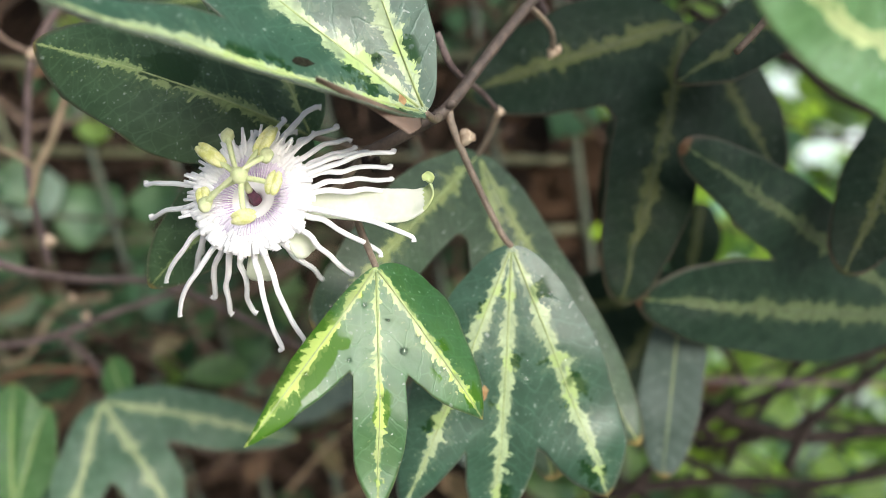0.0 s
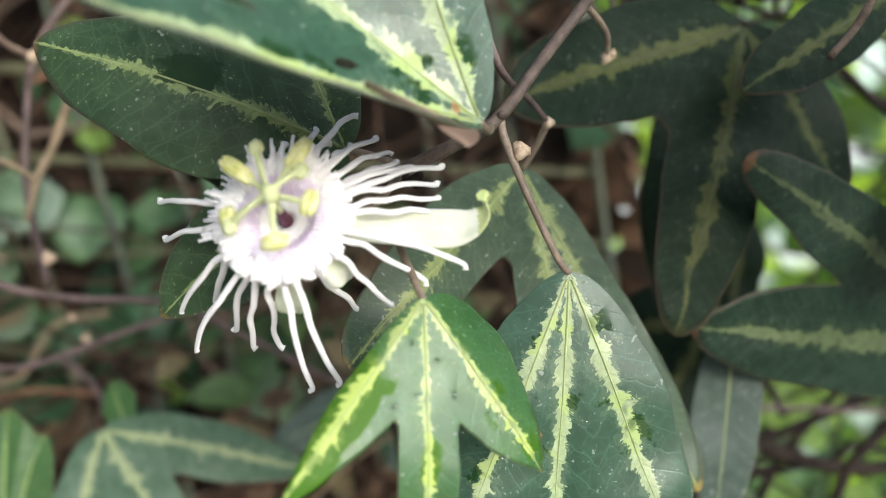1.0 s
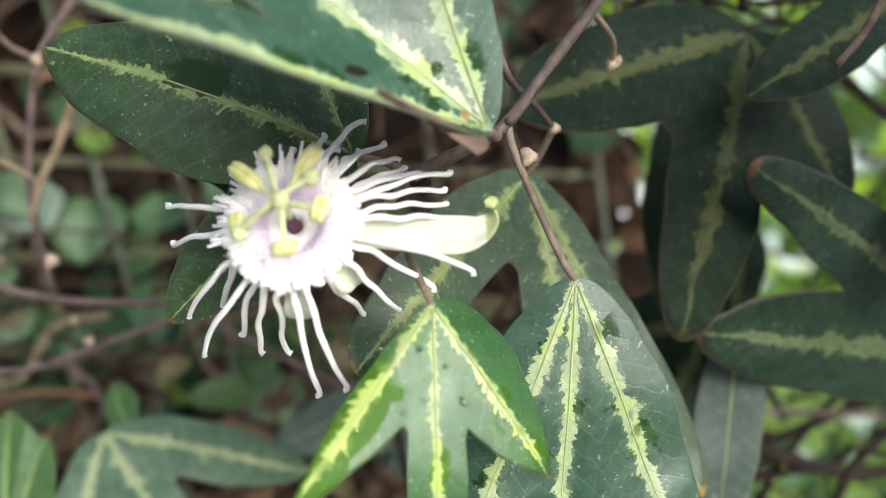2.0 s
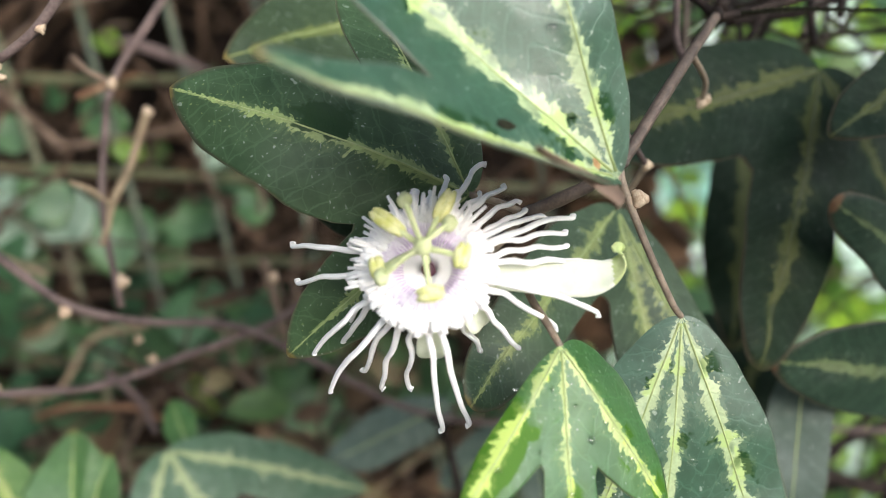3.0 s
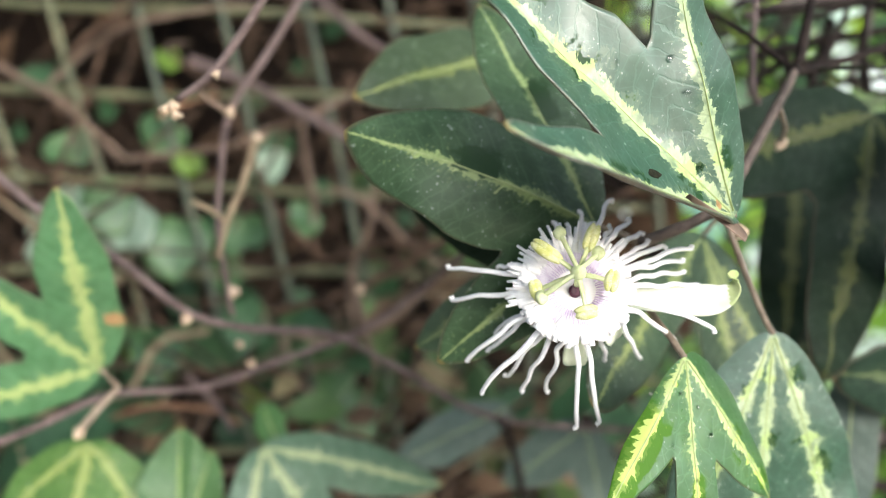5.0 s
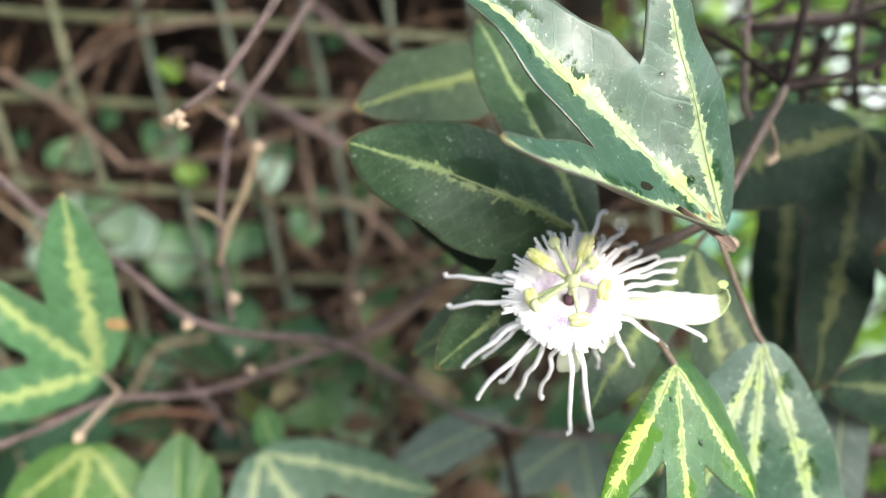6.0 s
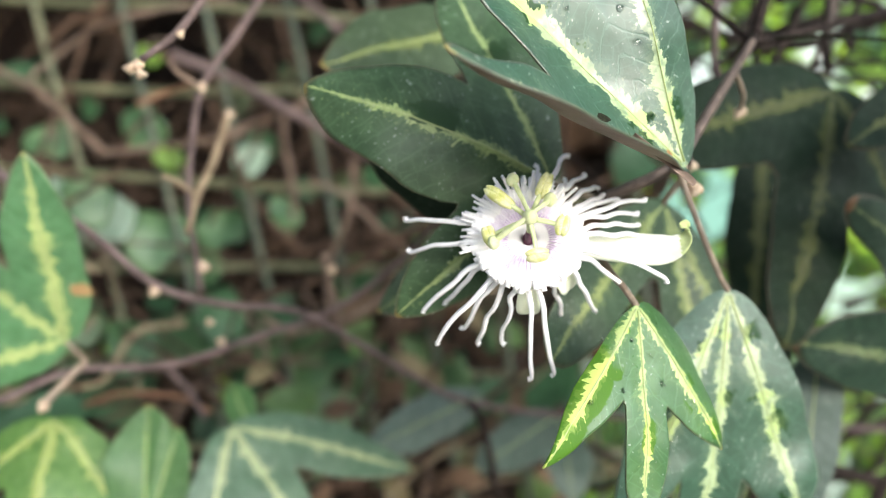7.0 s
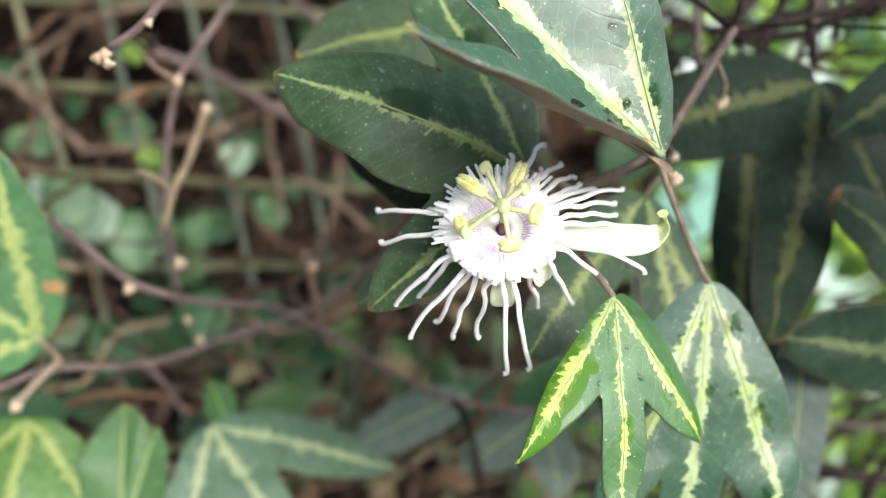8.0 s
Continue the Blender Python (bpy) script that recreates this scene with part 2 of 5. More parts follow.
MAT_LEAF_HAZE = striped_leaf("leaf_upper_side_haze", (0.048, 0.098, 0.050), (0.078, 0.142, 0.082), (0.34, 0.40, 0.21), 0.17, 0.40, 0.15, shine=0.6)
MAT_LEAF_PLAIN = striped_leaf("leaf_upper_side_plain", (0.044, 0.112, 0.026), (0.070, 0.155, 0.044), (0.20, 0.34, 0.08), 0.04, 0.40, 0.25, shine=0.5)
MAT_LEAF_YELLOW = striped_leaf("leaf_upper_side_yellowed", (0.062, 0.138, 0.022), (0.096, 0.185, 0.040), (0.29, 0.35, 0.09), 0.16, 0.42, 0.22, shine=0.5)
MAT_LEAF_OLIVE = striped_leaf("leaf_upper_side_olive", (0.022, 0.040, 0.016), (0.036, 0.060, 0.026), (0.12, 0.15, 0.04), 0.12, 0.5, 0.08, shine=0.25)
MAT_UNDER = mottled("leaf_underside", (0.150, 0.098, 0.070), (0.225, 0.155, 0.112), 160.0, 0.5, 0.3, 0.0002, 0.0, (None, 0.12))
MAT_UNDER_GREEN = mottled("leaf_underside_green", (0.07, 0.11, 0.05), (0.11, 0.15, 0.08), 160.0, 0.5, 0.3, 0.0002, 0.0, (None, 0.15))
MAT_PETIOLE = mottled("petiole_bark", (0.165, 0.122, 0.088), (0.285, 0.220, 0.160), 500.0, 0.5, 0.4, 0.0002)
MAT_RIB = mottled("leaf_midrib", (0.26, 0.32, 0.11), (0.38, 0.44, 0.18), 500.0, 0.5, 0.2, 0.0001)
# Midrib copy darkened to match the shade-painted leaves.
MAT_RIB_PAINTED_SHADE = mottled("leaf_midrib_painted_shade", (0.05, 0.062, 0.028), (0.08, 0.095, 0.045), 500.0, 0.5, 0.2, 0.0001)
MAT_STEM = mottled("stem_bark", (0.078, 0.057, 0.054), (0.165, 0.122, 0.114), 260.0, 0.6, 0.5, 0.0003, shine=0.12)
MAT_TWIG = mottled("dry_twig_bark", (0.10, 0.070, 0.052), (0.22, 0.16, 0.12), 300.0, 0.7, 0.5, 0.0003, shine=0.12)
MAT_VINE = mottled("vine_bark", (0.058, 0.041, 0.032), (0.125, 0.092, 0.072), 400.0, 0.6, 0.5, 0.0003)
MAT_STRAW = mottled("tan_dry_stalk", (0.17, 0.126, 0.080), (0.32, 0.245, 0.160), 200.0, 0.7, 0.4, 0.0003, shine=0.12)
MAT_RUST_BARK = mottled("rusty_bark", (0.13, 0.060, 0.030), (0.27, 0.140, 0.075), 300.0, 0.7, 0.5, 0.0003)
# Twig and stem browns lowered to stand in for hedge shade and silhouette.
MAT_HEDGE_TWIG = mottled("hedge_twig_bark", (0.016, 0.010, 0.007), (0.105, 0.066, 0.043), 120.0, 0.7, 0.5, 0.0003, shine=0.12)
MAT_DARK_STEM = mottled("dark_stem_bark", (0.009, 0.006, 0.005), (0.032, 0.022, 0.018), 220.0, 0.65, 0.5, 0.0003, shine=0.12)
MAT_BUD = mottled("dry_bud", (0.34, 0.23, 0.15), (0.58, 0.46, 0.33), 900.0, 0.6, 0.5, 0.0002)
MAT_WHITE = mottled("white_petal", (0.91, 0.88, 0.88), (0.95, 0.93, 0.93), 300.0, 0.5, 0.2, 0.0001, 0.0, ((0.95, 0.92, 0.91), 0.12))
MAT_TEPAL = mottled("greenish_white_tepal", (0.74, 0.78, 0.60), (0.88, 0.88, 0.79), 160.0, 0.5, 0.3, 0.0002, 0.0, ((0.70, 0.76, 0.48), 0.25))
MAT_TEPAL_TIP = mottled("green_tepal_tip", (0.45, 0.55, 0.20), (0.60, 0.66, 0.34), 300.0, 0.5, 0.3, 0.0002, 0.0, ((0.55, 0.65, 0.25), 0.2))
MAT_LILAC = mottled("lilac_corona", (0.50, 0.34, 0.58), (0.72, 0.58, 0.78), 900.0, 0.5, 0.2, 0.0001)
MAT_BLUSH = mottled("blush_corona", (0.72, 0.62, 0.76), (0.86, 0.80, 0.88), 500.0, 0.5, 0.2, 0.0001)
MAT_EYE = mottled("dark_purple_throat", (0.06, 0.012, 0.03), (0.14, 0.04, 0.07), 900.0, 0.5, 0.2, 0.0001)
MAT_GREEN = mottled("pale_green_style", (0.56, 0.62, 0.30), (0.72, 0.76, 0.46), 700.0, 0.45, 0.2, 0.0001, 0.0, ((0.5, 0.6, 0.2), 0.15))
MAT_ANTHER = mottled("yellow_anther", (0.56, 0.57, 0.16), (0.76, 0.76, 0.42), 900.0, 0.7, 0.5, 0.0002)
MAT_WIRE_DARK = mottled("dark_green_coated_wire", (0.032, 0.046, 0.027), (0.078, 0.092, 0.054), 90.0, 0.5, 0.2, 0.0002)
MAT_WIRE = mottled("green_coated_wire", (0.068, 0.074, 0.034), (0.140, 0.136, 0.070), 90.0, 0.5, 0.2, 0.0002)
# Near black: the deep shade behind the hedge is put into this colour.
MAT_EARTH = mottled("earth_and_litter_darkened", (0.005, 0.0035, 0.0025), (0.022, 0.014, 0.010), 28.0, 0.9, 0.8, 0.01, shine=0.12)
MAT_GROUND = mottled("pale_bounce_ground", (0.32, 0.295, 0.25), (0.46, 0.43, 0.38), 3.0, 0.9, 0.7, 0.02)
MAT_ROUND = mottled("round_leaf_green", (0.038, 0.092, 0.036), (0.100, 0.180, 0.070), 60.0, 0.42, 0.3, 0.0005, 0.0, ((0.12, 0.28, 0.04), 0.2))
MAT_LIME = mottled("lime_leaf_green", (0.10, 0.18, 0.02), (0.17, 0.27, 0.04), 60.0, 0.5, 0.3, 0.0005, 0.0, ((0.40, 0.62, 0.03), 0.45))
MAT_PALE = mottled("pale_leaf_green", (0.20, 0.29, 0.20), (0.34, 0.43, 0.33), 60.0, 0.35, 0.3, 0.0005, 0.0, ((0.2, 0.34, 0.12), 0.2))
MAT_HEDGE = island_leaf("hedge_foliage", [(0.026, 0.070, 0.030), (0.065, 0.150, 0.060), (0.042, 0.098, 0.046), (0.13, 0.21, 0.05)])
# Brighter lime copy of the hedge foliage; the backlight is put into its colours.
MAT_FAR = island_leaf("foliage_painted_lit", [(0.08, 0.17, 0.02), (0.20, 0.38, 0.02), (0.05, 0.11, 0.03), (0.28, 0.44, 0.03)], 0.5, 0.6)
# Dead leaf browns, lowered to stand in for shade inside the hedge.
MAT_LITTER = island_leaf("dead_foliage", [(0.030, 0.018, 0.011), (0.15, 0.090, 0.052), (0.007, 0.005, 0.003), (0.048, 0.028, 0.017)], 0.8, 0.1, 0.1)
MAT_SPOT = mottled("dry_brown_spot", (0.26, 0.14, 0.05), (0.42, 0.27, 0.12), 1200.0, 0.7, 0.4, 0.0001)
MAT_HOLE = mottled("dark_gnawed_edge", (0.012, 0.012, 0.008), (0.03, 0.03, 0.018), 1200.0, 0.8, 0.4, 0.0001, shine=0.05)
MAT_DROP = Nodes("water").set(Base_Color=(1, 1, 1), Roughness=0.02, IOR=1.33, Transmission_Weight=1.0).mat


# ---- shaping helpers ----
def part(name, bm, materials, parent=None, label="", at=(0, 0, 0), smooth=True):
    """Links a bmesh as one mesh object, under a thing where one is given."""
    me = bpy.data.meshes.new(name)
    if smooth:
        for f in bm.faces:
            f.smooth = True
    bm.to_mesh(me)
    bm.free()
    for m in materials if isinstance(materials, (list, tuple)) else [materials]:
        me.materials.append(m)
    ob = new(name, me)
    ob.location = at
    if parent:
        ob.parent = parent
    if label:
        ob["label"] = label
    return ob


def thing(name, at, label, category, group=""):
    ob = new(name)
    ob.empty_display_size = 0.005
    ob.location = at
    return tagged(ob, label, category, group)


def spline(points, steps=6):
    """A smooth line through the points (Catmull-Rom)."""
    pts = [Vector(p) for p in points]
    if len(pts) == 2:
        return [pts[0].lerp(pts[1], i / steps) for i in range(steps + 1)]
    ext = [2 * pts[0] - pts[1]] + pts + [2 * pts[-1] - pts[-2]]
    out = []
    for i in range(1, len(ext) - 2):
        a, b, c, d = ext[i - 1 : i + 3]
        for k in range(steps):
            t = k / steps
            out.append(0.5 * ((2 * b) + (c - a) * t + (2 * a - 5 * b + 4 * c - d) * t * t + (3 * b - a - 3 * c + d) * t ** 3))
    return out + [pts[-1]]


def add_tube(bm, line, radius, sides=8, flat=1.0, wobble=0.0, rng=random, index=0):
    """A round or flattened rod along a line; radius is a number or a function of 0..1."""
    n = len(line)
    rings, ref = [], None
    for i, p in enumerate(line):
        d = (line[min(i + 1, n - 1)] - line[max(i - 1, 0)]).normalized()
        if ref is None:
            ref = d.orthogonal().normalized()
        ref = (ref - d * ref.dot(d)).normalized()
        other = d.cross(ref)
        r = radius(i / (n - 1)) if callable(radius) else radius
        if wobble:
            r *= 1 + wobble * (rng.random() - 0.5)
        rings.append([bm.verts.new(p + ref * (r * math.cos(a)) + other * (r * flat * math.sin(a))) for a in (2 * math.pi * k / sides for k in range(sides))])
    for a, b in zip(rings, rings[1:]):
        for k in range(sides):
            bm.faces.new((a[k], a[(k + 1) % sides], b[(k + 1) % sides], b[k])).material_index = index
    bm.faces.new(rings[0][::-1]).material_index = index
    bm.faces.new(rings[-1]).material_index = index


def rod(name, points, radius, material, parent=None, label="", at=(0, 0, 0), steps=6, sides=8, flat=1.0, wobble=0.0):
    bm = bmesh.new()
    o = Vector(at)
    add_tube(bm, [p - o for p in spline(points, steps)], radius, sides, flat, wobble, random.Random(len(points) * 7 + int(1e5 * abs(points[0][0]))))
    return part(name, bm, material, parent, label, at if parent is None else (0, 0, 0))


def add_blob(bm, centre, radii, turn=None, rings=8, segs=12, rough=0.0, seed=0, index=0):
    rng = random.Random(seed)
    m = Matrix.Translation(centre) @ (turn.to_4x4() if turn else Matrix.Identity(4)) @ Matrix.Diagonal((*radii, 1))
    made = bmesh.ops.create_uvsphere(bm, u_segments=segs, v_segments=rings, radius=1.0)
    for v in made["verts"]:
        v.co = m @ (v.co * (1 + rough * (rng.random() - 0.5)))
        for f in v.link_faces:
            f.material_index = index


# ---- the variegated three-lobed leaves ----
def lobe_width(s, blunt, peak):
    """Half width of a lobe along its length, 0..1."""
    rise = np.sqrt(np.clip(1 - (1 - np.clip(s / peak, 0, 1)) ** 2, 0, 1))
    fall = np.clip(1 - np.clip((s - peak) / (1 - peak), 0, 1) ** 2, 0, 1) ** blunt
    return np.where(s < peak, rise, fall)


class Blade:
    """A leaf's surface: lobes spread from the base in one plane, then bent to reach their tips."""

    def __init__(self, base, tips, facing=(0, -1, 0), sinus=0.45, fold=0.08, roll=0.15, wave=0.0006, blunt=0.8, seed=0, crease=(0.0, 0.0), peak=0.48, slim=(1.0, 1.0), ear=(0.0, 0.0)):
        self.base = Vector(base)
        ways = [Vector(t[0]) - self.base for t in tips]
        f = Vector(facing).normalized()
        if len(ways) > 2:
            nrm = sum((ways[i].normalized().cross(ways[i + 1].normalized()) for i in range(len(ways) - 1)), Vector())
            nrm = nrm.normalized() * (1 if nrm.dot(f) > 0 else -1)
        else:
            nrm = f
        mid = ways[len(ways) // 2]
        self.n = (nrm - mid.normalized() * nrm.dot(mid.normalized())).normalized()
        self.x = mid.normalized()
        self.y = self.n.cross(self.x)
        lobes = []
        for w, t in zip(ways, tips):
            px, py = w.dot(self.x), w.dot(self.y)
            lobes.append((math.atan2(py, px), math.hypot(px, py), t[1] / 1000, w.dot(self.n), (t[2] if len(t) > 2 else 0.0) / 1000, t[3] if len(t) > 3 else peak))
        lobes.sort()
        self.ang, self.len, self.wid, self.lift, self.arch, self.peak = (np.array(c) for c in zip(*lobes))
        self.slim, self.ear = slim, ear
        self.sinus, self.fold, self.roll, self.wave, self.blunt, self.seed, self.crease = sinus, fold, roll, wave, blunt, seed, crease

    def reach(self, th):
        """How far the blade reaches from the base in the direction th."""
        top = self.len.max() * 1.02
        r = np.linspace(0.0004, top, 500)[:, None]
        inside = np.zeros((500, len(th)), bool)
        for k, (a, l, w, peak) in enumerate(zip(self.ang, self.len, self.wid, self.peak)):
            w = w * np.where((k == 0) & (th < a), self.slim[0], np.where((k == len(self.ang) - 1) & (th > a), self.slim[1], 1.0))
            u, v = r * np.cos(th - a), r * np.sin(th - a)
            s = u / l
            q = np.sign(v) * 1.3 + self.seed + 5 * a
            inside |= (s > 0) & (s < 1) & (np.abs(v) < w * lobe_width(s, self.blunt, peak) * (1 + 0.045 * np.sin(8 * s + q) + 0.03 * np.sin(17 * s + 2.3 * q) + 0.012 * np.sin(41 * s + q)))
        body = np.where((th >= self.ang[0]) & (th <= self.ang[-1]), self.sinus * np.interp(th, self.ang, self.len), 0)
        inside |= r < body
        for out, size in ((self.ang[0] - th, self.ear[0]), (th - self.ang[-1], self.ear[1])):
            inside |= (out > 0) & (r < size * np.sqrt(np.clip(np.sin(np.clip(out / 1.7, 0, 1) * math.pi), 0, 1)))
        best = np.where(inside.any(0), 499 - inside[::-1].argmax(0), 0)
        return r[best, 0]

    def lobe_of(self, r, th):
        d = np.abs(r[..., None] * np.sin(th[..., None] - self.ang)) + np.where(np.cos(th[..., None] - self.ang) < 0, 1.0, 0)
        i = d.argmin(-1)
        return i, r * np.cos(th - self.ang[i]), r * np.sin(th - self.ang[i])

    def point(self, r, th):
        i, u, v = self.lobe_of(r, th)
        length = np.interp(th, self.ang, self.len)
        rho = np.clip(r / length, 0, 1.2)
        h = np.interp(th, self.ang, self.lift) * rho ** 1.4 + np.interp(th, self.ang, self.arch) * 4 * rho * (1 - rho)
        h = h + self.fold * np.sqrt(v * v + 2e-7) - self.fold * 4.5e-4
        left, right = self.roll if isinstance(self.roll, tuple) else (self.roll, self.roll)
        for out, turn in ((self.ang[0] - th, left), (th - self.ang[-1], right)):
            h = h - turn * r * np.clip(out, 0, 1.5) ** 1.3
        for out, bend, ear in ((self.ang[0] - th, self.crease[0], self.ear[0]), (th - self.ang[-1], self.crease[1], self.ear[1])):
            far = np.maximum(0, r * np.sin(np.clip(out, 0, 1.57)))
            ease = np.clip(0.55 + 0.45 * r * np.cos(np.clip(out, 0, 1.57)) / 0.012, 0.55, 1.0) if ear else 1.0
            h = h + ease * bend * (np.sqrt(far * far + 2.5e-7) - 5e-4)
        x, y = r * np.cos(th), r * np.sin(th)
        k, s = 2 * math.pi / 0.017, self.seed
        h = h + self.wave * rho ** 1.5 * (np.sin(k * x + s) + np.sin(0.8 * k * y + 1.7 * s + 2 * np.sin(0.5 * k * x)))
        return x[..., None] * np.array(self.x) + y[..., None] * np.array(self.y) + h[..., None] * np.array(self.n)

    def spot(self, lobe, along, across):
        """A place on the surface and the way out of it: lobe, share of its length, metres off its midrib."""
        u = along * self.len[lobe]
        r, th = math.hypot(u, across), self.ang[lobe] + math.atan2(across, u)
        e = 0.0003
        p, a, b = (Vector(self.point(np.array([rr]), np.array([tt]))[0]) for rr, tt in ((r, th), (r + e, th), (r, th + e / r)))
        return self.base + p, (a - p).cross(b - p).normalized()

    def mesh(self, name, materials, parent, thick=0.0003, rings=24):
        lo, hi = self.ang[0] - 1.75, self.ang[-1] + 1.75
        fine = [a + d for a in self.ang for d in np.linspace(-0.16, 0.16, 25)]
        th = np.unique(np.round(np.concatenate([np.linspace(lo, hi, 110), fine]), 4))
        rim = self.reach(th)
        frac = np.linspace(0, 1, rings + 1)[1:] ** 0.9
        r = rim[None, :] * frac[:, None]
        tt = np.broadcast_to(th, r.shape)
        top = self.point(r, tt)
        i, u, v = self.lobe_of(r, tt)
        along, across, side = u / self.len[i], np.abs(v) / self.wid[i], np.sign(v)
        e = 0.0002
        gr = self.point(r + e, tt) - top
        gt = self.point(r, tt + 0.02) - top
        nrm = np.cross(gr, gt)
        nrm /= np.linalg.norm(nrm, axis=-1, keepdims=True) + 1e-12
        low = top - nrm * thick
        m, k = len(th), rings
        zero = np.zeros((1, 3))
        verts = np.concatenate([zero, top.reshape(-1, 3), zero - np.array(self.n) * thick, low.reshape(-1, 3)])
        off = 1 + m * k
        faces, slot = [], []
        for b, o in ((0, False), (off, True)):
            for j in range(m - 1):
                f = (b, b + 1 + j, b + 2 + j)
                faces.append(f[::-1] if o else f), slot.append(int(o))
                for q in range(k - 1):
                    c = b + 1 + q * m + j
                    f = (c, c + m, c + m + 1, c + 1)
                    faces.append(f[::-1] if o else f), slot.append(int(o))
        last = 1 + (k - 1) * m
        for j in range(m - 1):
            faces.append((last + j, off + last + j, off + last + j + 1, last + j + 1)), slot.append(0)
        me = bpy.data.meshes.new(name)
        me.from_pydata(verts.tolist(), [], faces)
        me.polygons.foreach_set("material_index", slot)
        me.polygons.foreach_set("use_smooth", [True] * len(faces))
        edge = np.broadcast_to(frac[:, None], r.shape)
        for key, val in (("along", along), ("across", across), ("side", side), ("edge", edge), ("lobe", i.astype(float)), ("along_mm", 1000 * u), ("across_mm", 1000 * np.abs(v)), ("width_mm", 1000 * self.wid[i])):
            flat = np.concatenate([[0.0], val.ravel(), [0.0], val.ravel()]).astype(np.float32)
            me.attributes.new(key, "FLOAT", "POINT").data.foreach_set("value", flat)
        for mt in materials:
            me.materials.append(mt)
        me.update()
        ob = new(name, me)
        ob.parent = parent
        return ob


BLADES = {}


def vine_leaf(key, label, base, tips, material, under=MAT_UNDER_GREEN, petiole=None, thick_stalk=0.00055, rings=24, **shape):
    root = thing("vine_leaf", base, label, "leaf", "variegated vine leaves")
    b = BLADES[key] = Blade(base, tips, **shape)
    b.mesh("blade", [material, under], root, rings=rings)
    for k in range(len(b.ang)):
        line = [b.spot(k, s, 0.0)[0] - b.base for s in np.linspace(0.02, 0.97, 14)]
        bm = bmesh.new()
        add_tube(bm, line, lambda s: 0.00020 - 0.00014 * s, 6)
        part("midrib", bm, MAT_RIB_PAINTED_SHADE if material in (MAT_LEAF_PAINTED_SHADE, MAT_LEAF_BROWNED_SHADE) else MAT_RIB, root)
    if petiole:
        rod("petiole", [Vector(p) for p in petiole], lambda s: thick_stalk * (1.15 - 0.3 * s), MAT_PETIOLE, root, "brownish leaf stalk", base)
    return root


# front leaves
vine_leaf("F", "fresh green three-lobed leaf with yellow stripes and wet sheen", (-0.0093, 0.1050, 1.1974),
          [((-0.0250, 0.0947, 1.1751), 5.0, 1.0, 0.42), ((-0.0087, 0.1005, 1.1645), 3.9, 1.0, 0.64), ((0.0058, 0.1084, 1.1755), 5.4, 1.0, 0.46)], MAT_LEAF_FRESH,
          petiole=[(-0.0142, 0.1165, 1.2084), (-0.0121, 0.1110, 1.2028), (-0.0108, 0.1080, 1.2004), (-0.0093, 0.1052, 1.1974)], sinus=0.47, fold=0.02, roll=0.15, blunt=1.0, peak=0.36, seed=1, crease=(-0.95, -0.65), wave=0.0004, slim=(0.36, 1.40))
vine_leaf("B", "dark green three-lobed leaf with broad pale stripes and raindrops", (0.0108, 0.1192, 1.2004),
          [((-0.0065, 0.1210, 1.1581), 6.2, 1.5), ((0.0080, 0.1270, 1.1503), 6.4, 2.0), ((0.0280, 0.1265, 1.1580), 7.6, 1.5, 0.6)], MAT_LEAF_BOLD,
          petiole=[(0.0009, 0.1170, 1.2215), (0.0016, 0.1168, 1.2185), (0.0049, 0.1175, 1.2109), (0.0090, 0.1185, 1.2027), (0.0108, 0.1193, 1.2004)], sinus=0.6, fold=0.06, roll=0.2, blunt=0.7, seed=2, crease=(-0.45, -0.12))
vine_leaf("T", "large dark green leaf with bold cream stripes and a brown underside", (-0.0025, 0.1045, 1.2189),
          [((-0.0413, 0.0735, 1.2255), 5.5, 0.0), ((-0.0464, 0.0880, 1.2501), 8.2, 0.0), ((-0.0168, 0.0940, 1.2554), 6.8, 1.0)], MAT_LEAF_BOLD, MAT_UNDER,
          petiole=[(-0.0005, 0.1165, 1.2205), (-0.0012, 0.110, 1.2188), (-0.0025, 0.1047, 1.2189)], sinus=0.47, fold=0.06, roll=(0.1, 0.0), blunt=0.7, seed=3, crease=(0.0, 2.05), slim=(1.0, 0.8), ear=(0.0, 0.0016))
b = BLADES["T"]
upper = spline([Vector(p) - b.base for p in ((-0.0150, 0.0890, 1.2203), (-0.0098, 0.0942, 1.2189), (-0.0062, 0.0985, 1.2181), (-0.0034, 0.1022, 1.2178))], 5)
lower = spline([Vector(p) - b.base for p in ((-0.0152, 0.0900, 1.2199), (-0.0095, 0.0949, 1.2178), (-0.0063, 0.0957, 1.2158), (-0.0045, 0.0964, 1.2147))], 5)
bm = bmesh.new()
rows = []
for i, (p, q) in enumerate(zip(upper, lower)):
    rim = [p.lerp(q, k / 6) + Vector((0.35, -0.5, -0.1)) * (0.0009 * math.sin(math.pi * k / 6) * i / len(upper)) for k in range(7)]
    rows.append([bm.verts.new(v) for v in rim] + [bm.verts.new(v + Vector((0.0001, 0.0003, 0.0001))) for v in rim[::-1]])
tail = [v.co + Vector((0.0007, 0.0002, -0.0002)) * math.sin(math.pi * (k + 0.5) / 7) for k, v in enumerate(rows[-1][:7])]
rows.append([bm.verts.new(v) for v in tail] + [bm.verts.new(v + Vector((0.0001, 0.0003, 0.0001))) for v in tail[::-1]])
for p, q in zip(rows, rows[1:]):
    for k in range(14):
        bm.faces.new((p[k], p[(k + 1) % 14], q[(k + 1) % 14], q[k]))
bm.faces.new(rows[0][::-1])
bm.faces.new(rows[-1])
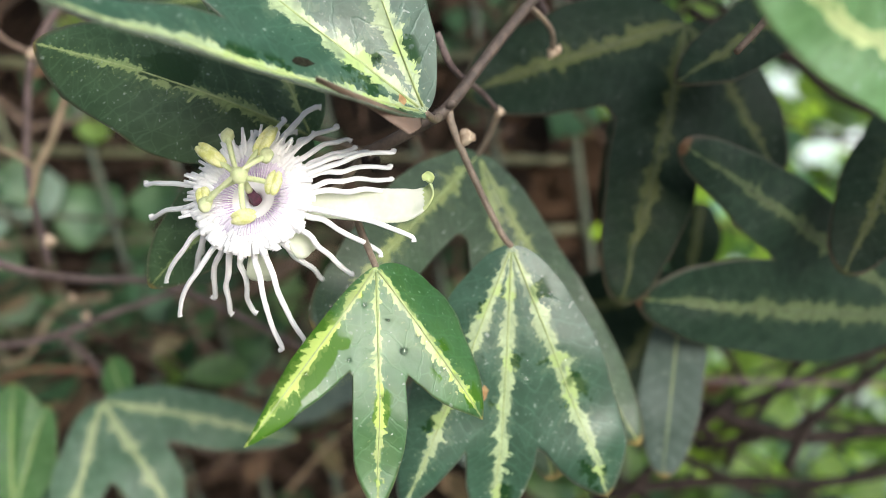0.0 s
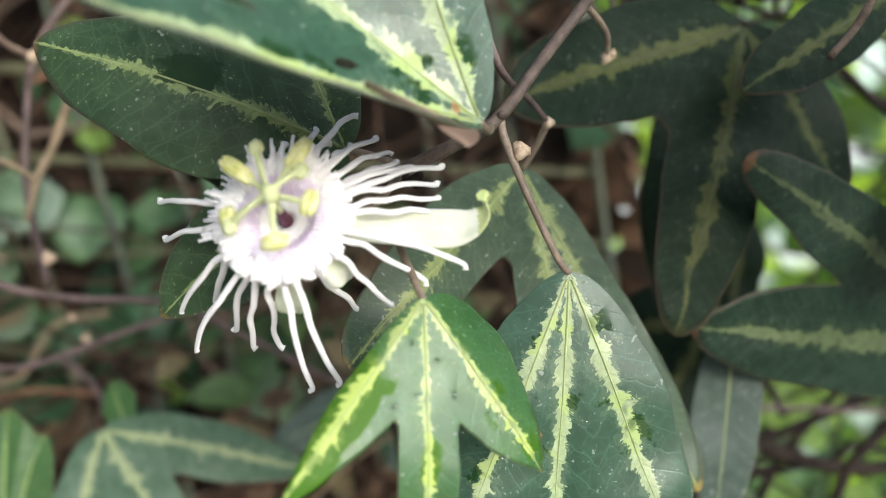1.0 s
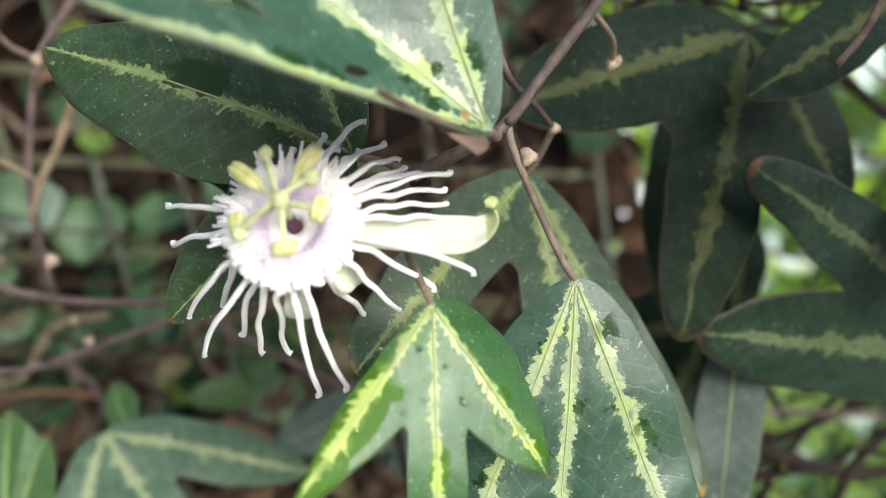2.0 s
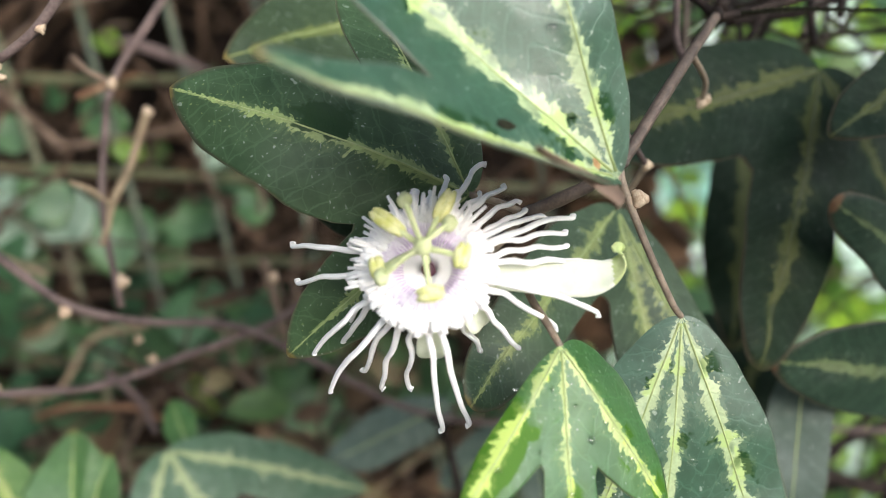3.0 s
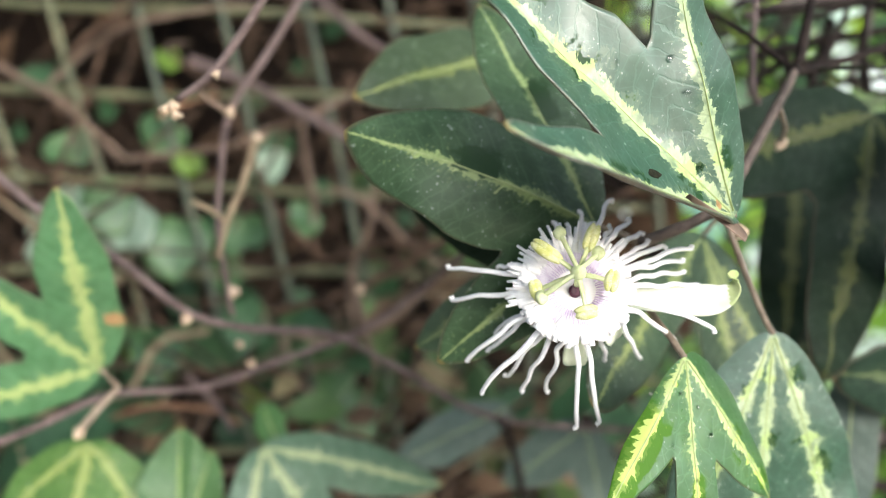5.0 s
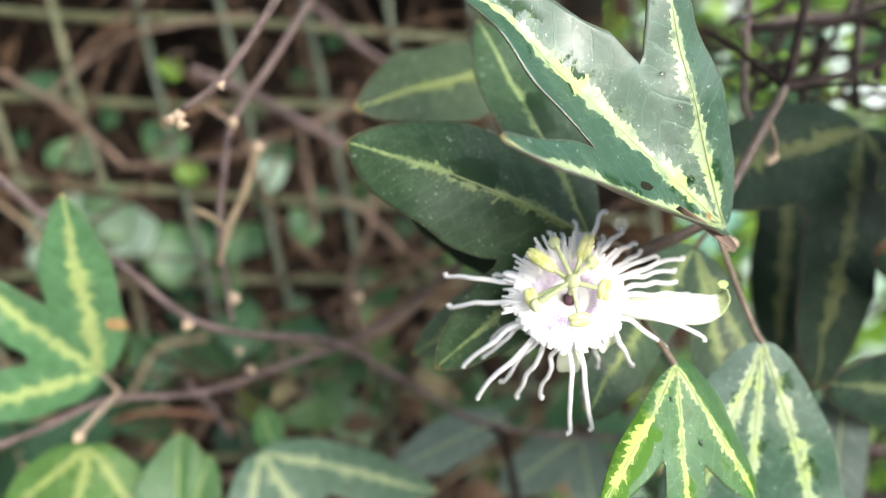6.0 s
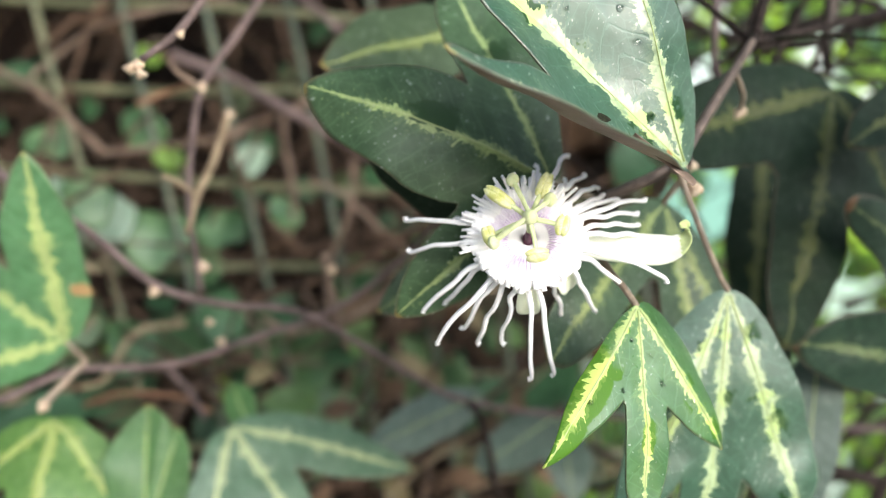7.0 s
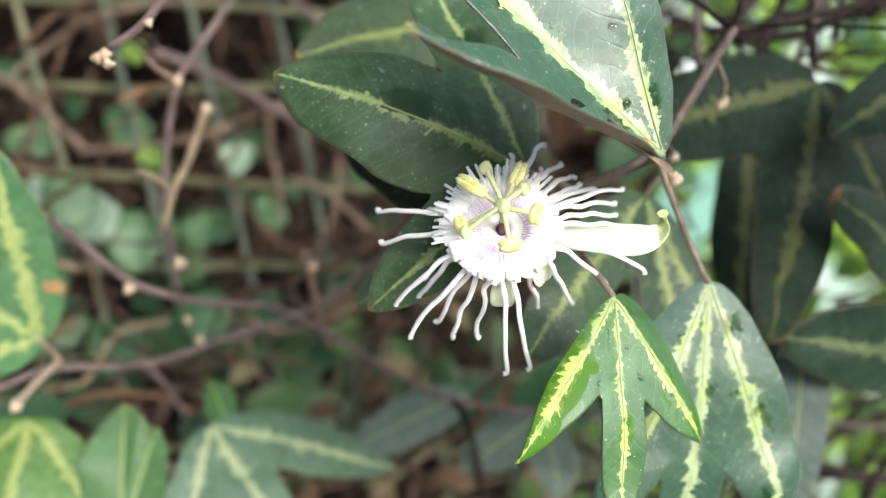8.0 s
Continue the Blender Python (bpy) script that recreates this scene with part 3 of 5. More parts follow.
part("rolled_margin", bm, MAT_UNDER, [o for o in bpy.data.objects if o.name.startswith("vine_leaf") and (o.location - b.base).length < 1e-6][0], "brown rolled leaf margin")
# leaves just behind the flower
vine_leaf("A", "dark green leaf with a thin ragged yellow stripe and pale specks", (-0.0205, 0.1175, 1.2175),
          [((-0.0460, 0.1180, 1.1940), 6.5, 1.0), ((-0.0625, 0.1160, 1.2312), 10.5, 5.0), ((-0.0403, 0.1320, 1.2585), 7.5, 1.0)], MAT_LEAF,
          petiole=[(-0.0124, 0.1195, 1.2150), (-0.0160, 0.1190, 1.2165), (-0.0205, 0.1176, 1.2175)], sinus=0.42, fold=0.05, blunt=0.72, seed=4)
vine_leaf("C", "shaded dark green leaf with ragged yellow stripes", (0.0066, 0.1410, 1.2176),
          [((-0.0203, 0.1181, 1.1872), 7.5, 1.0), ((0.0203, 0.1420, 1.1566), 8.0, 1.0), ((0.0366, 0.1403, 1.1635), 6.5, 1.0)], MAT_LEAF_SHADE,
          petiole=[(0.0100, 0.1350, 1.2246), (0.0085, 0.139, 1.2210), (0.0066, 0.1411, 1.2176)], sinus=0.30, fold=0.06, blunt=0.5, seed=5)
# the dark group: its shade is painted into the leaf colours
vine_leaf("D", "large olive-striped leaf, painted blackish to look shaded", (0.0505, 0.1570, 1.2468),
          [((0.0042, 0.1490, 1.2309), 11.0, 1.0), ((0.0338, 0.1460, 1.1890), 9.8, 2.0), ((0.0719, 0.1620, 1.2149), 10.0, 1.0)], MAT_LEAF_PAINTED_SHADE, sinus=0.5, fold=0.06, blunt=0.5, seed=6)
vine_leaf("E", "small leaf lobe, painted dark olive to look shaded", (0.0759, 0.1500, 1.2520), [((0.0424, 0.1386, 1.2302), 6.5, 1.0)], MAT_LEAF_PAINTED_SHADE, facing=(0.1, -1, 0.3), fold=0.1, blunt=0.6, seed=7)
vine_leaf("R", "striped leaf painted dark for shade, with browned tips", (0.1087, 0.1720, 1.1852),
          [((0.0380, 0.1500, 1.1905), 11.0, 3.0), ((0.0439, 0.1396, 1.2196), 8.0, 2.0), ((0.1000, 0.160, 1.2350), 8.0, 1.0)], MAT_LEAF_BROWNED_SHADE, sinus=0.5, fold=0.06, blunt=0.48, seed=8)
vine_leaf("S", "olive-striped leaf lobe, painted dark for shade", (0.0959, 0.1500, 1.2326), [((0.0745, 0.1400, 1.1954), 8.0, 1.0)], MAT_LEAF_PAINTED_SHADE, facing=(-0.2, -1, 0.1), fold=0.1, blunt=0.5, seed=9)
vine_leaf("K", "bright green leaf with a torn yellow stripe", (0.0545, 0.0780, 1.2140),
          [((0.0272, 0.0660, 1.2252), 6.0, 1.0), ((0.0625, 0.0760, 1.2590), 9.0, 1.0), ((0.0895, 0.0860, 1.2440), 8.5, 1.0)], MAT_LEAF_BRIGHT, facing=(-0.1, -1, 0.2), sinus=0.5, fold=0.05, blunt=0.42, seed=10)
# Three leaves added out of view, to cast shade on the dark group.
for key, base, tips in (("K2", (0.105, 0.085, 1.255), [((0.070, 0.075, 1.235), 10, 1), ((0.095, 0.080, 1.212), 10, 1), ((0.135, 0.080, 1.225), 10, 1)]),
                        ("K3", (0.130, 0.080, 1.300), [((0.085, 0.070, 1.290), 10, 1), ((0.110, 0.070, 1.260), 11, 1), ((0.150, 0.070, 1.262), 10, 1)]),
                        ("K4", (0.150, 0.090, 1.225), [((0.105, 0.085, 1.205), 10, 1), ((0.140, 0.080, 1.180), 10, 1), ((0.170, 0.080, 1.190), 10, 1)])):
    vine_leaf(key, "unseen striped leaf added to shade the dark group", base, tips, MAT_LEAF_BRIGHT, facing=(0, -1, 0.2), sinus=0.5, seed=len(tips) + int(base[0] * 900))
vine_leaf("M", "blue-grey shaded leaf lobe hanging down", (0.0519, 0.1650, 1.1900), [((0.0464, 0.1600, 1.1517), 6.5, 1.0)], MAT_LEAF_SLATE, facing=(-0.2, -1, 0.3), fold=0.1, blunt=0.5, seed=11)
# leaves added further in, painted black-green to stand in for deep shadow
vine_leaf("X", "added leaf deep in the vine, painted black-green for shade", (0.0500, 0.1900, 1.2450), [((0.0450, 0.1850, 1.1880), 9.0, 1.0), ((0.0720, 0.1900, 1.2220), 8.0, 1.0)], MAT_LEAF_PAINTED_SHADE, facing=(0.1, -1, 0.1), fold=0.05, seed=21)
vine_leaf("X2", "added leaf behind the striped ones, painted black-green for shade", (0.0620, 0.2000, 1.1920), [((0.0200, 0.1950, 1.1780), 9.0, 1.0), ((0.0360, 0.1900, 1.1530), 9.0, 1.0)], MAT_LEAF_PAINTED_SHADE, facing=(0, -1, 0.1), fold=0.05, seed=22)
vine_leaf("X3", "added leaf lobe, painted black-green to darken a gap", (0.0701, 0.2050, 1.2127), [((0.0659, 0.2050, 1.1867), 7.0, 0.5)], MAT_LEAF_PAINTED_SHADE, facing=(0, -1, 0.1), fold=0.05, seed=24)
# the left group
vine_leaf("L", "mid-green three-lobed leaf with yellow stripes and brown spots", (-0.1261, 0.1797, 1.1827),
          [((-0.1255, 0.1518, 1.2237), 8.5, 1.0), ((-0.1527, 0.1650, 1.2066), 7.5, 1.0), ((-0.1648, 0.1780, 1.1707), 7.5, 1.0)], MAT_LEAF_SOFT,
          petiole=[(-0.1231, 0.1845, 1.1775), (-0.1245, 0.182, 1.1800), (-0.1261, 0.1798, 1.1827)], facing=(0, -1, 0.2), sinus=0.42, fold=0.06, seed=12)
vine_leaf("G", "grey-green leaf with soft pale stripes", (-0.0898, 0.1990, 1.1598),
          [((-0.0407, 0.2140, 1.1460), 7.5, 2.0), ((-0.0655, 0.1900, 1.1302), 8.0, 1.0), ((-0.0930, 0.1850, 1.1250), 7.0, 1.0)], MAT_LEAF_HAZE, facing=(0, -1, 0.5), sinus=0.45, fold=0.06, seed=13)
vine_leaf("H", "plain bright green leaf folded along its midrib", (-0.1080, 0.1900, 1.1330), [((-0.1025, 0.1965, 1.1597), 7.0, 1.0), ((-0.1109, 0.1951, 1.1658), 10.0, 1.0)], MAT_LEAF_PLAIN, facing=(0.1, -1, 0.2), sinus=0.3, fold=0.25, seed=14)
vine_leaf("J", "small plain green leaf tip behind the grey-green one", (-0.0866, 0.2060, 1.1589), [((-0.0936, 0.2130, 1.1698), 4.6, 0.5)], MAT_LEAF_PLAIN, facing=(0, -1, 0.2), fold=0.12, seed=23)
vine_leaf("I", "fresh green leaf with yellow veins, low on the vine", (-0.1335, 0.1930, 1.1615),
          [((-0.1520, 0.1850, 1.1420), 7.0, 1.0), ((-0.1310, 0.1760, 1.1300), 8.0, 1.0), ((-0.1090, 0.1900, 1.1340), 7.0, 1.0)], MAT_LEAF_YELLOW, facing=(0, -1, 0.5), sinus=0.6, fold=0.05, seed=15)
vine_leaf("U", "olive green leaf lobe behind the others", (-0.0280, 0.1650, 1.2600), [((-0.0640, 0.1480, 1.2445), 10.0, 1.0)], MAT_LEAF_OLIVE, facing=(0, -1, 0.2), fold=0.1, seed=16)
vine_leaf("V", "leaf behind the flower, painted almost black for shade", (-0.0250, 0.1330, 1.2120), [((-0.0520, 0.1290, 1.2230), 7.0, 1.0)], MAT_LEAF_PAINTED_SHADE, MAT_UNDER, facing=(0.3, -0.6, -0.7), fold=0.1, seed=17)
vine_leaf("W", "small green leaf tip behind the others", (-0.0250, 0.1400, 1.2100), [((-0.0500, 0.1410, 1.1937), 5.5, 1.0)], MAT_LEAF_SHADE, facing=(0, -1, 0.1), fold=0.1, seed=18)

vine_leaf("N", "blurred blue-green leaf low in the hedge", (-0.0185, 0.2380, 1.1650), [((-0.0560, 0.2280, 1.1480), 8.0, 1.0)], MAT_LEAF_SLATE, facing=(0, -1, 0.4), fold=0.06, seed=19)
vine_leaf("O", "blue-green leaf with a faint stripe low in the hedge", (0.0060, 0.2350, 1.1600), [((-0.0220, 0.2220, 1.1440), 8.0, 1.0), ((0.0080, 0.2200, 1.1360), 8.0, 1.0)], MAT_LEAF_SLATE, facing=(0, -1, 0.4), fold=0.06, seed=20)


def on_blade(key, at):
    """The place on a leaf's surface that lies straight over a point, and the way out of it."""
    b = BLADES[key]
    d = Vector(at) - b.base
    x, y = d.dot(b.x), d.dot(b.y)
    r, th, e = math.hypot(x, y), math.atan2(y, x), 0.0003
    p, q, w = (Vector(b.point(np.array([rr]), np.array([tt]))[0]) for rr, tt in ((r, th), (r + e, th), (r, th + e / r)))
    return b.base + p, (q - p).cross(w - p).normalized()


# raindrops on the wet leaves
DROPS = (("T", (-0.0114, 0.098, 1.2361), 0.8), ("T", (-0.0147, 0.097, 1.2404), 0.7), ("T", (-0.0230, 0.095, 1.2390), 0.45), ("T", (-0.0080, 0.100, 1.2260), 0.4), ("B", (0.0132, 0.121, 1.1791), 0.9),
         ("B", (0.0195, 0.121, 1.1820), 0.5), ("B", (0.0014, 0.119, 1.1881), 0.6), ("B", (0.0030, 0.120, 1.1850), 0.4), ("B", (0.0170, 0.121, 1.1930), 0.4), ("B", (0.0210, 0.122, 1.1760), 0.5),
         ("F", (-0.0107, 0.103, 1.1924), 0.5), ("F", (-0.0049, 0.103, 1.1861), 0.6), ("F", (-0.0176, 0.098, 1.1838), 0.6), ("F", (0.0004, 0.106, 1.1832), 0.6), ("F", (-0.0130, 0.102, 1.1850), 0.4), ("F", (-0.0085, 0.102, 1.1800), 0.45))
for k, (key, at, mm) in enumerate(DROPS):
    p, out = on_blade(key, at)
    bm = bmesh.new()
    add_blob(bm, (0, 0, 0), (mm / 1000, mm / 1000 * (0.75 + 0.25 * (k % 3) / 2), mm * 0.00042), out.to_track_quat("Z", "Y").to_matrix(), 10, 16, 0.03, k)
    tagged(part("raindrop", bm, MAT_DROP, at=p), "clear raindrop lying on a striped leaf", "drop", "raindrops on leaves")

rng = random.Random(77)
for key, count in (("F", 40), ("B", 54), ("T", 26), ("L", 5)):
    for k in range(count):
        b = BLADES[key]
        p, out = b.spot(rng.randrange(len(b.ang)), rng.uniform(0.12, 0.8), rng.uniform(-0.55, 0.55) * float(b.wid.min()))
        mm = (0.11 + 0.30 * rng.random() ** 2) * (1.5 if key == "L" else 1.0)
        bm = bmesh.new()
        add_blob(bm, (0, 0, 0), (mm / 1000, mm / 1000 * rng.uniform(0.6, 1.0), mm * 0.0005), out.to_track_quat("Z", "Y").to_matrix(), 7, 10, 0.05, k)
        tagged(part("raindrop", bm, MAT_DROP, at=p), "tiny clear water bead on a striped leaf", "drop", "raindrops on leaves")

# gnawed holes and scars: leaf, place, size across and along in millimetres, rim or not
for k, (key, at, a, b_, brown) in enumerate((("T", (-0.0165, 0.093, 1.2240), 1.5, 0.75, 0), ("B", (0.0064, 0.119, 1.1769), 1.1, 1.4, 1), ("B", (0.0064, 0.119, 1.1764), 0.4, 0.45, 0), ("L", (-0.1195, 0.170, 1.1945), 2.6, 2.1, 1),
                                              ("T", (-0.0055, 0.103, 1.2205), 0.7, 0.9, 1), ("L", (-0.1490, 0.1655, 1.2040), 2.6, 2.2, 1))):
    p, out = on_blade(key, at)
    root = [o for o in bpy.data.objects if o.name.startswith("vine_leaf") and (o.location - BLADES[key].base).length < 1e-6][0]
    bm = bmesh.new()
    frame_ = out.to_track_quat("Z", "Y").to_matrix()
    rng = random.Random(k)
    hub = bm.verts.new(p - BLADES[key].base + out * 0.00012)
    rim = [bm.verts.new(p - BLADES[key].base + frame_ @ Vector((a / 1000 * math.cos(t) * rng.uniform(0.7, 1.2), b_ / 1000 * math.sin(t) * rng.uniform(0.7, 1.2), 0.00006))) for t in np.linspace(0, 2 * math.pi, 15)[:-1]]
    for i in range(14):
        bm.faces.new((hub, rim[i], rim[(i + 1) % 14]))
    part("brown_spot" if brown else "gnawed_hole", bm, MAT_SPOT if brown else MAT_HOLE, root, "dry brown spot" if brown else "dark gnawed hole")

# ---- the flower ----
FC = Vector((-0.0262, 0.1050, 1.2070))
FA = Vector((-0.1407, -0.9549, 0.2613)).normalized()
FX = Vector((0.9893, -0.1458, 0.0)).normalized()
FZ = FX.cross(FA).normalized()
FZ = FZ if FZ.z > 0 else -FZ
flower = thing("passion_flower", FC, "white passion flower with wavy filaments and a lilac eye", "flower")


def fl(u, v, w):
    """From the flower's own millimetres (right, up, out of its face) to metres from its centre."""
    return (FX * u + FZ * v + FA * w) / 1000


def ring_of(profile, segs=48):
    """A turned shape about the flower's axis; profile: (radius, height) in millimetres."""
    bm = bmesh.new()
    rings = [[bm.verts.new(fl(r * math.cos(a), r * math.sin(a), w)) for a in (2 * math.pi * k / segs for k in range(segs))] for r, w in profile]
    for a, b in zip(rings, rings[1:]):
        for k in range(segs):
            bm.faces.new((a[k], a[(k + 1) % segs], b[(k + 1) % segs], b[k]))
    bm.faces.new(rings[0]), bm.faces.new(rings[-1][::-1])
    bmesh.ops.recalc_face_normals(bm, faces=bm.faces[:])
    return bm


part("receptacle", ring_of([(0.6, -11.5), (1.6, -11), (3.6, -9.0), (5.4, -6.0), (6.6, -3.6), (6.9, -2.2), (6.0, -1.6), (0.5, -1.7)]), MAT_TEPAL, flower, "greenish white flower cup")
part("corona_disc", ring_of([(0.4, -2.2), (1.0, -1.4), (1.1, -0.2), (1.9, 0.0), (2.9, 0.15), (3.2, 0.40), (4.4, 0.75), (5.4, 0.75), (6.6, 0.45), (7.3, 0.05), (7.4, -0.7), (6.6, -1.6), (0.5, -2.4)]), MAT_WHITE, flower, "blush white corona disc")
part("throat", ring_of([(0.3, -0.3), (0.60, -0.05), (0.82, 0.02), (0.9, -0.25), (0.4, -1.2)], 20), MAT_EYE, flower, "dark purple throat")
rng = random.Random(5)
bm = bmesh.new()
for k in range(58):
    a = 2 * math.pi * (k + 0.3 * rng.random()) / 58
    c, s = math.cos(a), math.sin(a)
    line = [fl(r * c, r * s, w) for r, w in ((3.1, 0.25), (3.4, 0.62), (4.2, 0.88), (5.0 + 0.3 * rng.random(), 0.85))]
    add_tube(bm, line, lambda q: 0.00010 * (1 - 0.35 * q), 5)
part("inner_corona", bm, MAT_LILAC, flower, "fine lilac rays round the throat")
bm = bmesh.new()
for k in range(110):
    a = 2 * math.pi * (k + 0.5 * rng.random()) / 110
    c, s = math.cos(a), math.sin(a)
    far = 5.6 + 0.9 * rng.random()
    add_tube(bm, [fl(r * c, r * s, w) for r, w in ((3.6, 0.55), (4.5, 0.92), (5.3, 1.02), (far, 0.95))], lambda q: 0.00013 + 0.00006 * q, 5)
part("middle_corona", bm, MAT_BLUSH, flower, "blush rays between throat and fringe")
bm = bmesh.new()
for k in range(520):
    a = 2 * math.pi * (k + rng.random()) / 520
    c, s = math.cos(a), math.sin(a)
    r0, r1 = 4.7 + 1.3 * rng.random(), 6.3 + 2.4 * rng.random() ** 1.5
    lift = 1.1 * rng.random() - 0.5
    line = [fl(r0 * c, r0 * s, 0.35), fl((r0 + r1) / 2 * c, (r0 + r1) / 2 * s, 0.75 + lift * 0.4), fl(r1 * c + 0.4 * (rng.random() - 0.5), r1 * s + 0.4 * (rng.random() - 0.5), 0.35 + lift)]
    add_tube(bm, spline(line, 3), lambda q: 0.00036 + 0.00012 * q, 6)
for k in range(70):
    a = radians(50 + 150 * (k + rng.random()) / 70)
    c, s = math.cos(a), math.sin(a)
    r1, sway = rng.uniform(8.0, 11.0), rng.uniform(-0.5, 0.5)
    line = [fl(5.8 * c, 5.8 * s, 0.3), fl(7.5 * c - 0.3 * sway * s, 7.5 * s + 0.3 * sway * c, rng.uniform(0.6, 1.2)), fl(r1 * c - sway * s, r1 * s + sway * c, rng.uniform(-0.4, 1.4))]
    add_tube(bm, spline(line, 3), lambda q: 0.00034 - 0.00012 * q, 6)
part("fringe", bm, MAT_WHITE, flower, "short white fringe of the corona")

# outer filaments: angle, reach and how far the tip bends back, in degrees and millimetres
FILAMENTS = [(168, 20.0, 5.3), (182, 18.8, 6.8), (211, 18.8, 8.6), (227, 20.0, 9.2), (230, 15.2, 12.1), (241, 15.5, 13.0), (255, 14.0, 12.5), (274, 19.0, 12.7), (285, 18.7, 13.0),
             (306, 9.8, 14.5), (325, 13.5, 12.2), (342, 16.9, 9.1), (350, 21.6, 6.3), (9, 19.5, 6.2), (17, 18.1, 7.4), (25, 19.9, 4.7), (22, 18.5, 6.9), (40, 15.4, 6.5), (47, 15.6, 6.5), (56, 16.0, 6.5),
             (71, 17.4, 5.8), (85, 14.2, 5.2), (103, 12.6, 5.2), (64, 13.2, 5.5), (78, 12.4, 5.0), (94, 11.8, 4.8), (33, 16.8, 6.0), (157, 12.5, 5.3), (202, 13.0, 11.0), (210, 15.1, 11.6)]
for k, (deg, far, back) in enumerate(FILAMENTS):
    rng = random.Random(100 + k)
    a = radians(deg)
    tip = Vector((far * math.cos(a), far * math.sin(a), -back))
    a0 = a + radians(rng.uniform(-6, 6))
    root = Vector((6.3 * math.cos(a0), 6.3 * math.sin(a0), -0.8))
    sidew = Vector((-math.sin(a), math.cos(a), 0))
    line = []
    for j in range(7):
        t = j / 6
        p = root.lerp(tip, t)
        p += Vector((0, 0, 1)) * (0.13 * (tip - root).length * 4 * t * (1 - t))
        p += sidew * (rng.uniform(-0.35, 0.35) if 0 < j < 6 else 0)
        line.append(p)
    line.append(tip + (tip - line[-2]).normalized() * 0.5 + sidew * rng.choice((-0.6, 0.5, 0.2)))
    bm = bmesh.new()
    add_tube(bm, spline([fl(*p) for p in line], 4), lambda q: (0.00050 - 0.00014 * q + (0.00010 if q > 0.93 else 0)), 7, 0.8, 0.12, rng)
    part("corona_filament", bm, MAT_WHITE, flower)


def tepal(points, width, label, hook=0.0):
    """A boat-shaped strip along points (flower millimetres) with its edges turned up."""
    line = spline([Vector(p) for p in points], 8)
    n = len(line)
    bm = bmesh.new()
    rows_ = []
    for i, p in enumerate(line):
        q = i / (n - 1)
        d = (line[min(i + 1, n - 1)] - line[max(i - 1, 0)]).normalized()
        sidew = Vector((-p.y, p.x, 0)).normalized()
        sidew = (sidew - d * sidew.dot(d)).normalized()
        up = d.cross(sidew) * (1 if d.cross(sidew).z > 0 else -1)
        taper = min(1.0, max(0.0, (q - 0.34) / 0.52))
        w = width * (1 - 0.70 * hook * taper * taper * (3 - 2 * taper)) * (0.55 + 0.45 * math.sin(math.pi * min(q * 1.25, 1) * 0.62)) * math.sqrt(max(0.0, 1 - max(0, (q - (0.62 + 0.25 * hook)) / (0.385 - 0.25 * hook)) ** 2)) + 0.12
        rows_.append([[p + sidew * (w * t) + up * (0.28 * w * t * t + 0.05 * math.sin(9 * q + 5 * t) - lay) for t in (-1, -0.66, -0.33, 0, 0.33, 0.66, 1)] for lay in (0.0, 0.32)])
    tops = [[bm.verts.new(fl(*p)) for p in r[0]] for r in rows_]
    lows = [[bm.verts.new(fl(*p)) for p in r[1]] for r in rows_]
    for g, flip in ((tops, 1), (lows, -1)):
        for a, b in zip(g, g[1:]):
            for k in range(6):
                bm.faces.new((a[k], a[k + 1], b[k + 1], b[k])[::flip])
    ring = [r[0] for r in tops] + tops[-1][1:] + [r[6] for r in tops[-2::-1]] + tops[0][5:0:-1]
    low = [r[0] for r in lows] + lows[-1][1:] + [r[6] for r in lows[-2::-1]] + lows[0][5:0:-1]
    for k in range(len(ring)):
        bm.faces.new((ring[k], ring[(k + 1) % len(ring)], low[(k + 1) % len(ring)], low[k]))
    bmesh.ops.recalc_face_normals(bm, faces=bm.faces[:])
    for f in bm.faces:
        far = (Vector(f.calc_center_median()) - fl(*points[0])).length / (fl(*points[-1]) - fl(*points[0])).length
        f.material_index = int(far > 0.975 and hook > 0)
    return part("tepal", bm, [MAT_TEPAL, MAT_TEPAL_TIP], flower, label)


tepal([(5.5, 0.0, -2.2), (10, 0.0, -3.4), (15.7, 0.1, -4.4), (20.0, 0.2, -4.6), (22.4, 0.7, -4.1), (23.9, 2.0, -3.5), (24.0, 3.5, -3.0), (23.2, 4.4, -2.8)], 2.6, "white tepal with a hooked green tip", 1.0)
for deg, far, back in ((62, 7.0, 12.0), (130, 7.0, 12.0), (200, 7.0, 12.0), (272, 10.4, 5.6), (318, 9.0, 6.5)):
    c, s = math.cos(radians(deg)), math.sin(radians(deg))
    tepal([(5.8 * c, 5.8 * s, -2.6), ((5.8 + far) / 2 * c, (5.8 + far) / 2 * s, -2.6 - 0.3 * (back - 2.6)), (0.93 * far * c, 0.93 * far * s, -0.75 * back), (far * c, far * s, -back)], 1.7, "white tepal bent back")

HUB = Vector((0.1, 1.2, 5.0))
bm = bmesh.new()
add_tube(bm, spline([fl(0.1, -0.2, -1.2), fl(0.15, 0.0, 0.4), fl(0.15, 0.35, 2.2)], 4), lambda q: 0.00085 - 0.0003 * q, 12, index=0)
add_tube(bm, spline([fl(0.15, 0.35, 2.2), fl(*HUB)], 4), 0.0005, 10, index=1)
part("androgynophore", bm, [MAT_EYE, MAT_GREEN], flower, "central column, maroon at its foot")
bm = bmesh.new()
add_blob(bm, fl(HUB.x, HUB.y, HUB.z + 0.8), (0.00115, 0.00115, 0.0014), FA.to_track_quat("Z", "Y").to_matrix(), rough=0.04)
part("ovary", bm, MAT_GREEN, flower, "pale green ovary")
